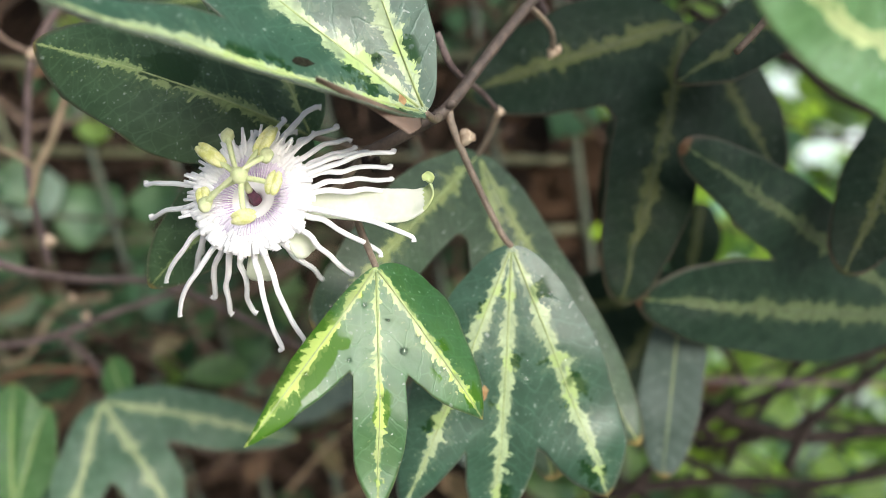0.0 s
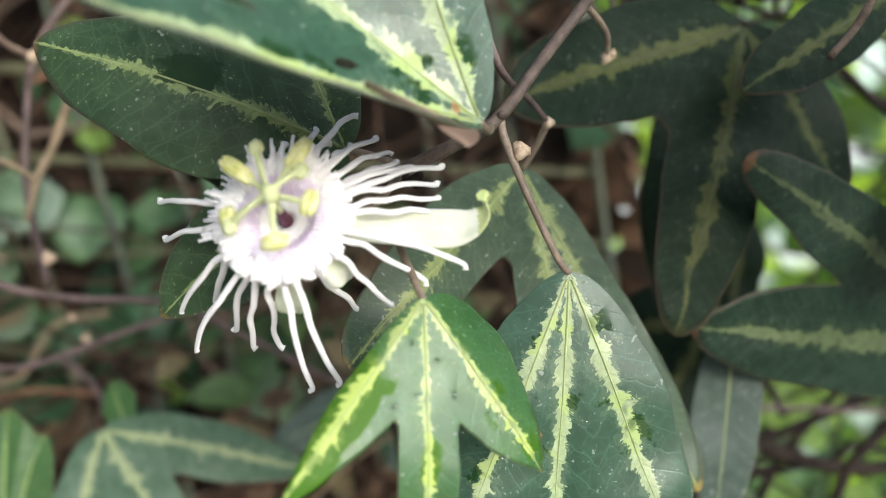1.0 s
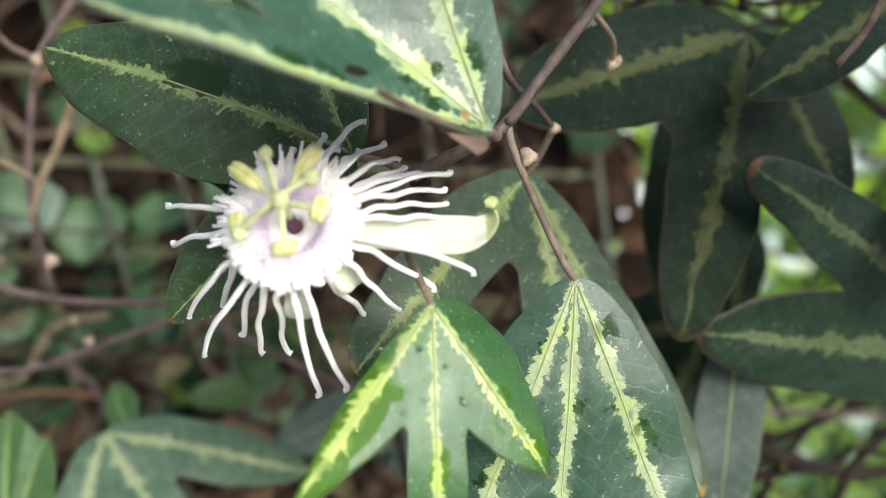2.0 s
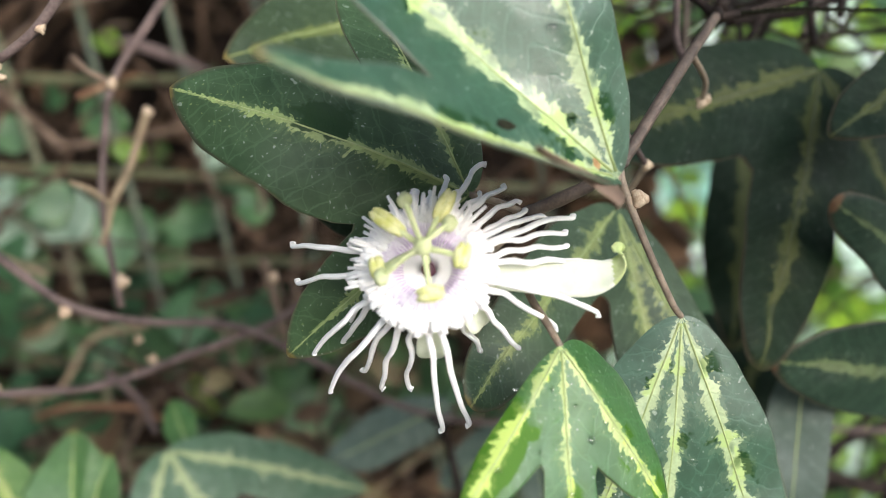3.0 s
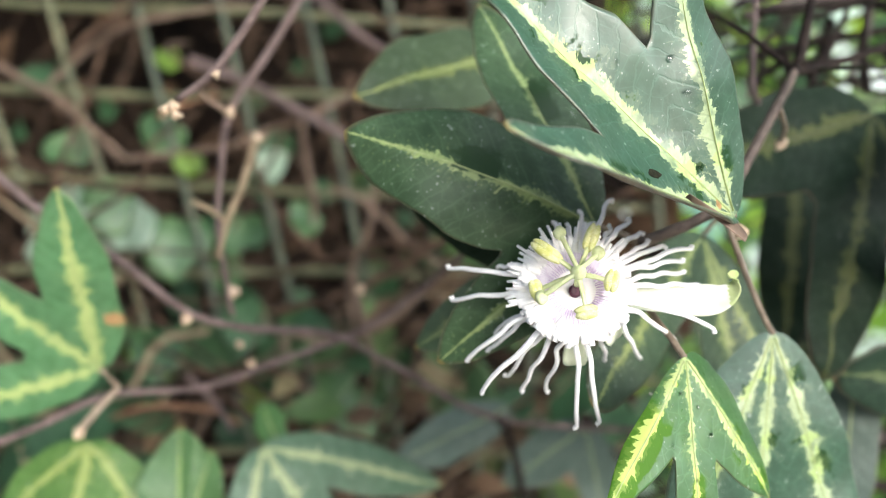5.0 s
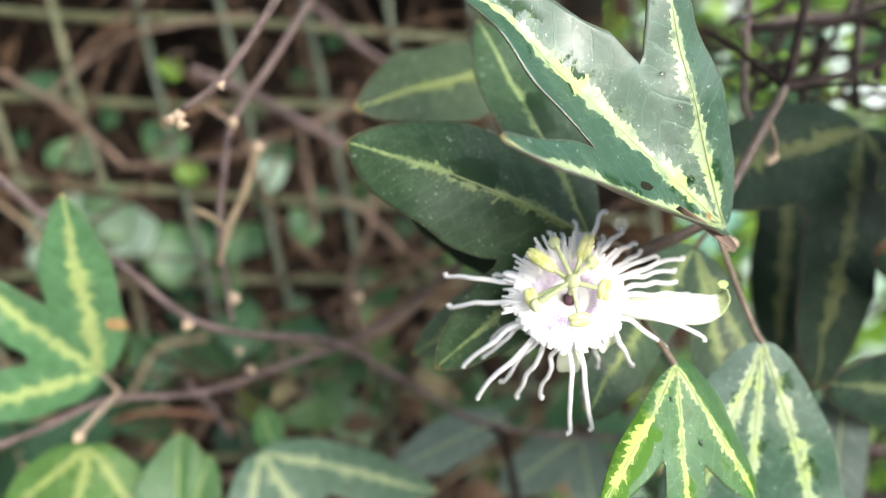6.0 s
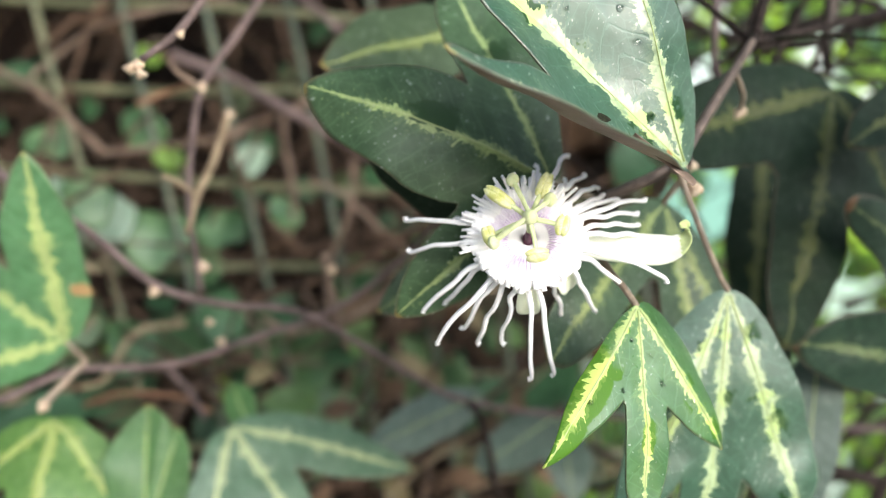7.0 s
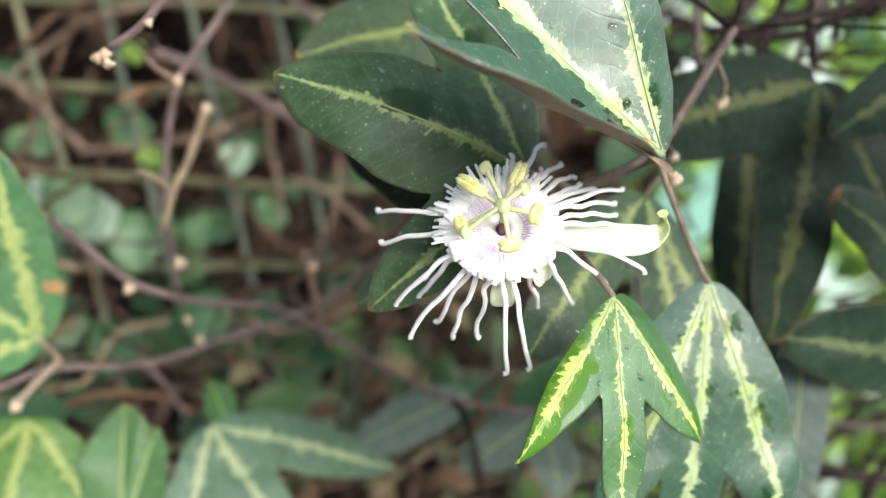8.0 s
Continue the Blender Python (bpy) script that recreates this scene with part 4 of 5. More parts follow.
for k, (end, swing) in enumerate((((-4.5, 4.4, 5.0), 0), ((4.8, 0.2, 5.1), 1), ((1.3, -4.5, 5.4), 1), ((-5.7, -1.0, 2.9), 1), ((2.1, 7.3, 2.9), 0))):
    e = Vector(end)
    bm = bmesh.new()
    mid = (HUB + e) / 2 + Vector((0, 0, 0.5))
    add_tube(bm, spline([fl(*HUB), fl(*mid), fl(*e)], 5), lambda q: 0.00046 - 0.00010 * q, 8, 0.8)
    stamen = part("stamen", bm, MAT_GREEN, flower, "pale green stamen stalk")
    out = (fl(*e) - fl(*HUB)).normalized()
    long = out if not swing else out.cross(FA).normalized()
    turn = long.to_track_quat("X", "Z").to_matrix()
    bm = bmesh.new()
    for o in (-0.00036, 0.00036):
        add_blob(bm, fl(*e) + FA * 0.0004 + long.cross(FA).normalized() * o, (0.0017 if swing else 0.0026, 0.00075, 0.0007), turn, 10, 12, 0.12, k)
    part("anther", bm, MAT_ANTHER, stamen, "yellow oblong anther")
for k, end in enumerate(((-2.6, 7.3, 5.0), (3.0, 4.6, 4.4), (-5.0, -2.2, 4.2))):
    e = Vector(end)
    bm = bmesh.new()
    add_tube(bm, spline([fl(*(HUB + Vector((0, 0, 1.6)))), fl(*((HUB + e) / 2 + Vector((0, 0, 1.0)))), fl(*e)], 5), lambda q: 0.00032 + 0.0001 * q, 8)
    style = part("style", bm, MAT_GREEN, flower, "pale green style")
    bm = bmesh.new()
    add_blob(bm, fl(*e), (0.00095, 0.0011, 0.0007), FA.to_track_quat("Z", "Y").to_matrix(), 8, 12, 0.22, k)
    part("stigma", bm, MAT_GREEN, style, "rounded green stigma")
bm = bmesh.new()
add_tube(bm, spline([fl(0, 0, -11), Vector((-0.0215, 0.1185, 1.2058)) - FC, Vector((-0.0165, 0.1195, 1.2100)) - FC, Vector((-0.0124, 0.1192, 1.2148)) - FC], 6), 0.0006, 8)
part("flower_stalk", bm, MAT_PETIOLE, flower, "brownish flower stalk")


# ---- stems of the vine ----
def stem(name, label, points, radius, material, knots=(), group="vine stems"):
    root = thing(name, points[0], label, "stem", group)
    o = Vector(points[0])
    bm = bmesh.new()
    add_tube(bm, [p - o for p in spline(points, 7)], lambda s: radius * (1.1 - 0.25 * s), 9, 1.0, 0.1, random.Random(int(1e4 * abs(points[-1][0]))))
    part("stem", bm, material, root)
    for k, (p, r, lab) in enumerate(knots):
        bm = bmesh.new()
        node = "node" in lab
        add_blob(bm, Vector(p) - o, (0.8 * r, 0.7 * r, r), Euler((k, 0.7 * k, 1.3 * k)).to_matrix(), 8, 10, 0.12 if node else 0.4, k + 3)
        if not node:
            for q in range(3):
                add_blob(bm, Vector(p) - o + Vector((math.cos(2.1 * q + k), 0.3 * math.sin(q), math.sin(2.1 * q + k))) * (0.75 * r), (0.5 * r, 0.4 * r, 0.62 * r), Euler((q, 2.0 * q, k)).to_matrix(), 7, 9, 0.4, q + 9)
        part("bud", bm, material if node else MAT_BUD, root, lab)
    return root


stem("climbing_vine", "slim brown climbing stem with leaf nodes", [(-0.0124, 0.1190, 1.2148), (-0.0080, 0.1175, 1.2168), (-0.0030, 0.1165, 1.2193), (0.0009, 0.1170, 1.2221), (0.0072, 0.1210, 1.2310), (0.0146, 0.1270, 1.2413), (0.0180, 0.1305, 1.2455), (0.0212, 0.1340, 1.2496)],
     0.00095, MAT_VINE, [((0.0036, 0.1165, 1.2172), 0.0012, "small curled dry bud"), ((0.0012, 0.1160, 1.2221), 0.0009, "swollen node"), ((-0.0005, 0.1168, 1.2207), 0.0012, "swollen node")])
stem("tendril", "thin brown curled tendril with a knobbed end", [(0.0148, 0.1270, 1.2405), (0.0180, 0.1320, 1.2395), (0.0194, 0.1340, 1.2380), (0.0199, 0.1370, 1.2358)], 0.0005, MAT_PETIOLE, [((0.0197, 0.1368, 1.2354), 0.0009, "dry knob"), ((0.0207, 0.1368, 1.2361), 0.0007, "dry knob")])
stem("tendril", "withered dark remains of an old flower stalk", [(-0.0124, 0.1185, 1.2148), (-0.0118, 0.1165, 1.2130), (-0.0100, 0.1160, 1.2138), (-0.0108, 0.1168, 1.2120)], 0.0005, MAT_DARK_STEM)
stem("tendril", "thin dark shoot beside the main stem", [(-0.0010, 0.119, 1.2340), (0.0016, 0.1210, 1.2289), (0.0063, 0.1300, 1.2272), (0.0099, 0.1350, 1.2246)], 0.00055, MAT_STEM, [((0.0100, 0.1348, 1.2244), 0.0009, "dry knob")])
stem("twig", "bare pale twig end hanging in from above", [(0.0600, 0.124, 1.2520), (0.0553, 0.1200, 1.2427), (0.0476, 0.1120, 1.2337), (0.0423, 0.1090, 1.2284)], 0.0006, MAT_TWIG)
stem("climbing_vine", "long purplish brown stem crossing the undergrowth", [(-0.1800, 0.163, 1.2520), (-0.1530, 0.1650, 1.2337), (-0.1347, 0.1660, 1.2194), (-0.1180, 0.1700, 1.2086), (-0.1042, 0.1760, 1.1971), (-0.0910, 0.1850, 1.1929), (-0.0726, 0.1950, 1.1912), (-0.0550, 0.2060, 1.1815), (-0.0251, 0.2190, 1.1655), (0.0219, 0.2300, 1.1604), (0.0733, 0.2400, 1.1586), (0.15, 0.25, 1.155)],
     0.0010, MAT_STEM, [((-0.1045, 0.1752, 1.1955), 0.0013, "dry bud"), ((-0.0935, 0.198, 1.1825), 0.0011, "dry bud")])
stem("climbing_vine", "purplish stem rising behind the flower", [(-0.1500, 0.178, 1.1640), (-0.1398, 0.1800, 1.1685), (-0.1259, 0.1860, 1.1751), (-0.1057, 0.1950, 1.1761), (-0.0847, 0.1980, 1.1838), (-0.0642, 0.2000, 1.1920), (-0.0465, 0.1900, 1.2055), (-0.0367, 0.1700, 1.2153), (-0.025, 0.150, 1.225)],
     0.0009, MAT_STEM, [((-0.0965, 0.1965, 1.1875), 0.001, "dry bud")])
stem("climbing_vine", "grey-brown stem ending in dry flower buds", [(-0.0650, 0.122, 1.2800), (-0.0759, 0.1250, 1.2602), (-0.0862, 0.1280, 1.2446), (-0.0938, 0.1295, 1.2383)], 0.0008, MAT_STEM,
     [((-0.0945, 0.1292, 1.2372), 0.0010, "pale dry bud"), ((-0.0960, 0.1296, 1.2366), 0.0009, "pale dry bud"), ((-0.0938, 0.1292, 1.2356), 0.0009, "pale dry bud"), ((-0.0868, 0.1280, 1.2430), 0.0008, "small bud scale")])
stem("climbing_vine", "upright purplish stem in the undergrowth", [(-0.0650, 0.178, 1.3050), (-0.0779, 0.1780, 1.2798), (-0.0875, 0.1780, 1.2617), (-0.0967, 0.1790, 1.2466), (-0.0988, 0.1800, 1.2317), (-0.0990, 0.1810, 1.2167), (-0.0957, 0.1840, 1.1961)], 0.0009, MAT_STEM,
     [((-0.0957, 0.1835, 1.2020), 0.0016, "swollen dry bud"), ((-0.0968, 0.1780, 1.2460), 0.0012, "leaf scar")])
stem("twig", "dry tan forked twig", [(-0.0918, 0.1860, 1.2408), (-0.0946, 0.1840, 1.2281), (-0.0975, 0.1820, 1.2193), (-0.0990, 0.1812, 1.2100)], 0.0010, MAT_STRAW, [((-0.0916, 0.1858, 1.2412), 0.0013, "dry twig end")])
stem("twig", "short dry side shoot", [(-0.0975, 0.1818, 1.2193), (-0.1010, 0.179, 1.2222), (-0.1051, 0.1780, 1.2238)], 0.0007, MAT_STRAW)
stem("twig", "short curled dry shoot", [(-0.0968, 0.178, 1.2460), (-0.1010, 0.176, 1.2480), (-0.1040, 0.175, 1.2510)], 0.0007, MAT_TWIG)
stem("twig", "dry brown twig with a swollen node", [(-0.0677, 0.2040, 1.2060), (-0.0660, 0.2045, 1.2000), (-0.0647, 0.2050, 1.1954), (-0.0605, 0.2070, 1.1805)], 0.0009, MAT_TWIG, [((-0.0677, 0.2035, 1.2058), 0.0020, "swollen dry node"), ((-0.0655, 0.2035, 1.2030), 0.0013, "dry bud")])
stem("twig", "bare dry twig hanging low", [(-0.0251, 0.2190, 1.1655), (-0.0207, 0.2200, 1.1600), (-0.0151, 0.2200, 1.1390), (-0.012, 0.220, 1.115)], 0.0011, MAT_DARK_STEM)
stem("twig", "short stub with a pale bud", [(-0.1296, 0.1780, 1.1678), (-0.1262, 0.181, 1.1730), (-0.1231, 0.1845, 1.1775)], 0.0009, MAT_PETIOLE, [((-0.1298, 0.1778, 1.1672), 0.0014, "pale dry bud")])

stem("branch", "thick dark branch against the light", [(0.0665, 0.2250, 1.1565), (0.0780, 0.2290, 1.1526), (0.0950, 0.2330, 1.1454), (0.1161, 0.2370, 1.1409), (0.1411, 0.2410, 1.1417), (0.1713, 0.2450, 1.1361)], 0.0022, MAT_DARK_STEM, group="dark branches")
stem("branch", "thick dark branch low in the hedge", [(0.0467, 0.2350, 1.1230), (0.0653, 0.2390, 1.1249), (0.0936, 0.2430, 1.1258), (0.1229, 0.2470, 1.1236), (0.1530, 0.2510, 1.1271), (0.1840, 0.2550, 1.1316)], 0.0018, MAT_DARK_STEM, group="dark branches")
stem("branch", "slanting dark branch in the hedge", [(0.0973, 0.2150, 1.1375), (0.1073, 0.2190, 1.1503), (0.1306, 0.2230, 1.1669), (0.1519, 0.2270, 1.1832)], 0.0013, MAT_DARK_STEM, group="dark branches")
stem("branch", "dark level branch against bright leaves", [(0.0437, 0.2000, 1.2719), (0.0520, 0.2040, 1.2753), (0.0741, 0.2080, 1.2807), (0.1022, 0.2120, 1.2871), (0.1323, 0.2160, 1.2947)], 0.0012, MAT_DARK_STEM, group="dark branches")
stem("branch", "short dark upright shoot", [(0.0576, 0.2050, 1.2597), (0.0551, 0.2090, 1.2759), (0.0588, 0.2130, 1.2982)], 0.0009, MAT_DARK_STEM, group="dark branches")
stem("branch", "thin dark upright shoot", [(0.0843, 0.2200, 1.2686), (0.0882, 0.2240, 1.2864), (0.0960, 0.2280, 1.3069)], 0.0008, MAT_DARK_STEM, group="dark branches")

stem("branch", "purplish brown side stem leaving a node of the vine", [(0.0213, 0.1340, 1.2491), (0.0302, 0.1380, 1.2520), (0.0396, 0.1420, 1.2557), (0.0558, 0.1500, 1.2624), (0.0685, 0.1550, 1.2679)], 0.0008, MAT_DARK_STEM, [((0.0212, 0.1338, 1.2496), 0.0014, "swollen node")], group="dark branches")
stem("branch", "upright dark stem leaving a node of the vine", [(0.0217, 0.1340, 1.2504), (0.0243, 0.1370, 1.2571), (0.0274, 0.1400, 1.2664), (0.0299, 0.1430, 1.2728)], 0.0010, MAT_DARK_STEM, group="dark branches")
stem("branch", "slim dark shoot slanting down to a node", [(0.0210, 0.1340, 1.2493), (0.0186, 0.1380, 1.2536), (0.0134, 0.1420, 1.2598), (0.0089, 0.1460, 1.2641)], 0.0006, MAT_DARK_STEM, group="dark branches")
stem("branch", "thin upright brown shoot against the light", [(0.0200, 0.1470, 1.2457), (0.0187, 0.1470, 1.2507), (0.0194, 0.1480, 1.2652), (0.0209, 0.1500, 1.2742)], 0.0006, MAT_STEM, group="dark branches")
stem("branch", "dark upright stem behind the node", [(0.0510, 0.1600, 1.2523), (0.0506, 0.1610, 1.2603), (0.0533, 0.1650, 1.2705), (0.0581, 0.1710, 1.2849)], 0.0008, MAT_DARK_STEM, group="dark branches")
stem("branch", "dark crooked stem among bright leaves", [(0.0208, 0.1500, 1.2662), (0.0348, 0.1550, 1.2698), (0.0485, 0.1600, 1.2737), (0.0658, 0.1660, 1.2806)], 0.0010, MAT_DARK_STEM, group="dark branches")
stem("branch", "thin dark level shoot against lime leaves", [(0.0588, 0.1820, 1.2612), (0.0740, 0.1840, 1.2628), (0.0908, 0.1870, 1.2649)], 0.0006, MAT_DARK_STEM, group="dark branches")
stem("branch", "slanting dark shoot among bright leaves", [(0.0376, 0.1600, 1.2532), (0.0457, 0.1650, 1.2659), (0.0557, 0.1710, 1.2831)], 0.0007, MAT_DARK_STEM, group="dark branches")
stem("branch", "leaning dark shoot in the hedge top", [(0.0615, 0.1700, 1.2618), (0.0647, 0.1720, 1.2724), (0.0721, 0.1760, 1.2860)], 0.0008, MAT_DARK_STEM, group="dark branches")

# twigs crossing the fence
stem("twig", "stout grey-brown twig crossing the fence", [(-0.2378, 0.3300, 1.2933), (-0.2305, 0.3352, 1.2888), (-0.2087, 0.3248, 1.2782), (-0.1972, 0.3301, 1.2675), (-0.1824, 0.3351, 1.2540)], 0.0016, MAT_TWIG, group="dry twigs")
stem("twig", "thin brown twig curving over the wires", [(-0.2153, 0.3300, 1.2843), (-0.1991, 0.3352, 1.3033), (-0.1781, 0.3248, 1.3111), (-0.1508, 0.3301, 1.3205), (-0.1272, 0.3351, 1.3268)], 0.0011, MAT_TWIG, group="dry twigs")
stem("twig", "stout purplish brown twig behind the leaf", [(-0.1487, 0.3120, 1.2936), (-0.1259, 0.3172, 1.2865), (-0.0993, 0.3068, 1.2718), (-0.0759, 0.3121, 1.2608), (-0.0539, 0.3171, 1.2493)], 0.0019, MAT_STEM, group="dry twigs")
stem("twig", "brown twig slanting up to a fork", [(-0.1295, 0.3180, 1.2595), (-0.1165, 0.3232, 1.2668), (-0.1003, 0.3128, 1.2707), (-0.0798, 0.3181, 1.2829)], 0.0014, MAT_TWIG, group="dry twigs")
stem("twig", "brown branch leaning down behind the leaf", [(-0.1034, 0.3150, 1.3278), (-0.0942, 0.3202, 1.3229), (-0.0802, 0.3098, 1.3086), (-0.0683, 0.3151, 1.3024), (-0.0535, 0.3201, 1.2973)], 0.0017, MAT_STEM, group="dry twigs")
stem("twig", "short rusty dry shoot", [(-0.1425, 0.2620, 1.2599), (-0.1352, 0.2672, 1.2657), (-0.1213, 0.2568, 1.2667)], 0.0009, MAT_RUST_BARK, group="dry twigs")
stem("twig", "pale brown level twig", [(-0.1776, 0.3250, 1.2524), (-0.1597, 0.3302, 1.2562), (-0.1371, 0.3198, 1.2577), (-0.1168, 0.3251, 1.2640)], 0.0012, MAT_TWIG, group="dry twigs")
stem("twig", "rusty dry stem arching low", [(-0.1650, 0.2620, 1.1452), (-0.1625, 0.2672, 1.1490), (-0.1420, 0.2568, 1.1587), (-0.1225, 0.2621, 1.1576), (-0.1115, 0.2671, 1.1518)], 0.0009, MAT_RUST_BARK, group="dry twigs")
stem("twig", "upright brown twig among the wires", [(-0.1043, 0.3350, 1.2783), (-0.1030, 0.3402, 1.2612), (-0.0966, 0.3298, 1.2392), (-0.0977, 0.3351, 1.2193)], 0.0013, MAT_TWIG, group="dry twigs")
stem("twig", "thin upright twig in the undergrowth", [(-0.0747, 0.3000, 1.1855), (-0.0773, 0.3052, 1.2059), (-0.0691, 0.2948, 1.2260), (-0.0683, 0.3001, 1.2495)], 0.0010, MAT_TWIG, group="dry twigs")
stem("twig", "bent dry twig low in the undergrowth", [(-0.0974, 0.2700, 1.1859), (-0.0840, 0.2752, 1.1810), (-0.0648, 0.2648, 1.1871), (-0.0474, 0.2701, 1.1997)], 0.0011, MAT_TWIG, group="dry twigs")
stem("twig", "thin brown shoot under the crossing stems", [(-0.1256, 0.2500, 1.1709), (-0.1175, 0.2552, 1.1612), (-0.1086, 0.2448, 1.1538)], 0.0010, MAT_STEM, group="dry twigs")
stem("branch", "stout brown branch crossing above the leaf", [(0.0322, 0.1829, 1.2764), (0.0400, 0.1818, 1.2788), (0.0498, 0.1842, 1.2822), (0.0631, 0.1822, 1.2830), (0.0764, 0.1815, 1.2881)], 0.0014, MAT_VINE, group="dark branches")
stem("branch", "dark bent branch against the light", [(0.0405, 0.1772, 1.2625), (0.0507, 0.1813, 1.2652), (0.0584, 0.1804, 1.2660), (0.0674, 0.1801, 1.2698), (0.0774, 0.1758, 1.2731)], 0.0012, MAT_DARK_STEM, group="dark branches")
stem("branch", "dark branch running beside another", [(0.0489, 0.1903, 1.2691), (0.0553, 0.1882, 1.2732), (0.0621, 0.1874, 1.2744), (0.0745, 0.1868, 1.2766), (0.0853, 0.1877, 1.2781)], 0.0008, MAT_DARK_STEM, group="dark branches")
stem("branch", "upright brown branch in the tangle", [(0.0659, 0.1884, 1.2902), (0.0674, 0.1876, 1.2788), (0.0646, 0.1875, 1.2683), (0.0617, 0.1874, 1.2615)], 0.0012, MAT_VINE, group="dark branches")
stem("branch", "thin upright brown shoot", [(0.0283, 0.1675, 1.2742), (0.0278, 0.1685, 1.2630), (0.0286, 0.1710, 1.2527)], 0.0007, MAT_VINE, group="dark branches")
stem("branch", "short dark stub in the tangle", [(0.0609, 0.1939, 1.2808), (0.0588, 0.1948, 1.2721), (0.0553, 0.1950, 1.2644)], 0.0013, MAT_DARK_STEM, group="dark branches")
stem("branch", "short dark shoot leaning to the node", [(0.0391, 0.1727, 1.2637), (0.0359, 0.1768, 1.2610), (0.0314, 0.1774, 1.2574)], 0.0010, MAT_DARK_STEM, group="dark branches")
stem("branch", "dark slanting shoot against the sky", [(0.0691, 0.1900, 1.2847), (0.0740, 0.1874, 1.2812), (0.0851, 0.1898, 1.2791)], 0.0011, MAT_DARK_STEM, group="dark branches")
stem("branch", "dark curved shoot against the sky", [(0.0470, 0.1767, 1.2750), (0.0598, 0.1835, 1.2808), (0.0689, 0.1829, 1.2821), (0.0788, 0.1804, 1.2863)], 0.0008, MAT_DARK_STEM, group="dark branches")
stem("branch", "thin dark level shoot", [(0.0624, 0.1804, 1.2603), (0.0714, 0.1853, 1.2628), (0.0821, 0.1826, 1.2633)], 0.0005, MAT_DARK_STEM, group="dark branches")

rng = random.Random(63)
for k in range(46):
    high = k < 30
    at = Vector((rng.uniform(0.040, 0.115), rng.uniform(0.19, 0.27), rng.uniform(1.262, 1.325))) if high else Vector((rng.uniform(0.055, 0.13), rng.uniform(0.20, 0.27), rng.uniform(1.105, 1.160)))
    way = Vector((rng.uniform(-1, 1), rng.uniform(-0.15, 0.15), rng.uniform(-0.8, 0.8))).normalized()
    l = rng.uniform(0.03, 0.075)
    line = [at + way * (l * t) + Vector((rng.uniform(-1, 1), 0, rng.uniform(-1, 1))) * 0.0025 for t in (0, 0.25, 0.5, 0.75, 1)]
    stem("branch", "thin bare shoot, coloured dark as a silhouette", line, rng.uniform(0.0005, 0.0014), MAT_DARK_STEM, group="dark branches")

# a tightly coiled tendril strung out from the node
line = spline([(0.0236, 0.1300, 1.2486), (0.0320, 0.1300, 1.2494), (0.0441, 0.1310, 1.2498), (0.0555, 0.1330, 1.2508)], 40)
o = line[0]
coil = thing("tendril", o, "fine dark tendril wound into a tight spring", "tendril", "vine stems")
bm = bmesh.new()
turns, far_ = 11.5 * (len(line) - 1) / 20, len(line) - 1
pts = []
for q in range(int(turns * 9) + 1):
    t = q / (turns * 9) * far_
    j = min(int(t), far_ - 1)
    a = 2 * math.pi * q / 9
    r = 0.00042 * (0.7 + 0.3 * math.sin(0.21 * q))
    pts.append(line[j].lerp(line[j + 1], t - j) - o + Vector((0.3 * r * math.cos(a), r * math.cos(a), r * math.sin(a))))
add_tube(bm, pts, 0.00015, 5)
part("coil", bm, MAT_HOLE, coil)

# ---- wire fence ----
fence = thing("wire_fence", (0, 0.333, 0.6), "square mesh fence of green coated wire", "fence")
FO = Vector((0, 0.333, 0.6))
rng = random.Random(11)
for k in range(-12, 5):
    x0, lean = -0.099 + 0.0375 * k, -0.25 + 0.03 * max(k, -5)
    pts = [Vector((x0 + lean * (z - 1.30) + 0.0025 * rng.random(), 0.333 + 0.003 * math.sin(40 * z + k), z)) for z in np.linspace(0.75, 1.75, 14)]
    rod("wire", pts, 0.0018, MAT_WIRE if k < -2 else MAT_WIRE_DARK, fence, "" if k < -2 else "dark green upright wire", at=FO, steps=3, sides=6)
for k in range(-10, 12):
    z0 = 1.2418 + 0.0400 * k
    pts = [Vector((x, 0.3365 + 0.003 * math.sin(30 * x + k), z0 + 0.02 * (x + 0.2) * (1 if k % 2 else -0.5) + 0.0025 * rng.random())) for x in np.linspace(-0.55, 0.062, 12)]
    rod("wire", pts, 0.0020, MAT_WIRE, fence, at=FO, steps=3, sides=6)

# ---- far off: a glowing sheet painted with bright sky and lit leaves beyond the hedge ----
n = Nodes("glowing_distance")
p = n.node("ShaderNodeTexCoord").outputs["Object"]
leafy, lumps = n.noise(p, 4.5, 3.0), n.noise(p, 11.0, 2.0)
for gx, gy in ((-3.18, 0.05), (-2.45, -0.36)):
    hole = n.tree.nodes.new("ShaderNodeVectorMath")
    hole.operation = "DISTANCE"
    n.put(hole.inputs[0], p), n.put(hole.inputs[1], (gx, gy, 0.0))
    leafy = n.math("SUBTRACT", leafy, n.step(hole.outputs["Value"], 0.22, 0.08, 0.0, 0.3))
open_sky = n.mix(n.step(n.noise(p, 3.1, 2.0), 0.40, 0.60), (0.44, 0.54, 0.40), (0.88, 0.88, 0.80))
# The painted glow is dimmed towards the bottom and round the first gap.
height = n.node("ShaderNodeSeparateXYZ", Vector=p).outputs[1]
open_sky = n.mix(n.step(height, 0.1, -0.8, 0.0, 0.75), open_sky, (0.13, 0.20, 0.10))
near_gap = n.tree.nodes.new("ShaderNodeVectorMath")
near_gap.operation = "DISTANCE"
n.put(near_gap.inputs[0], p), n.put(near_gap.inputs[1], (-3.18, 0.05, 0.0))
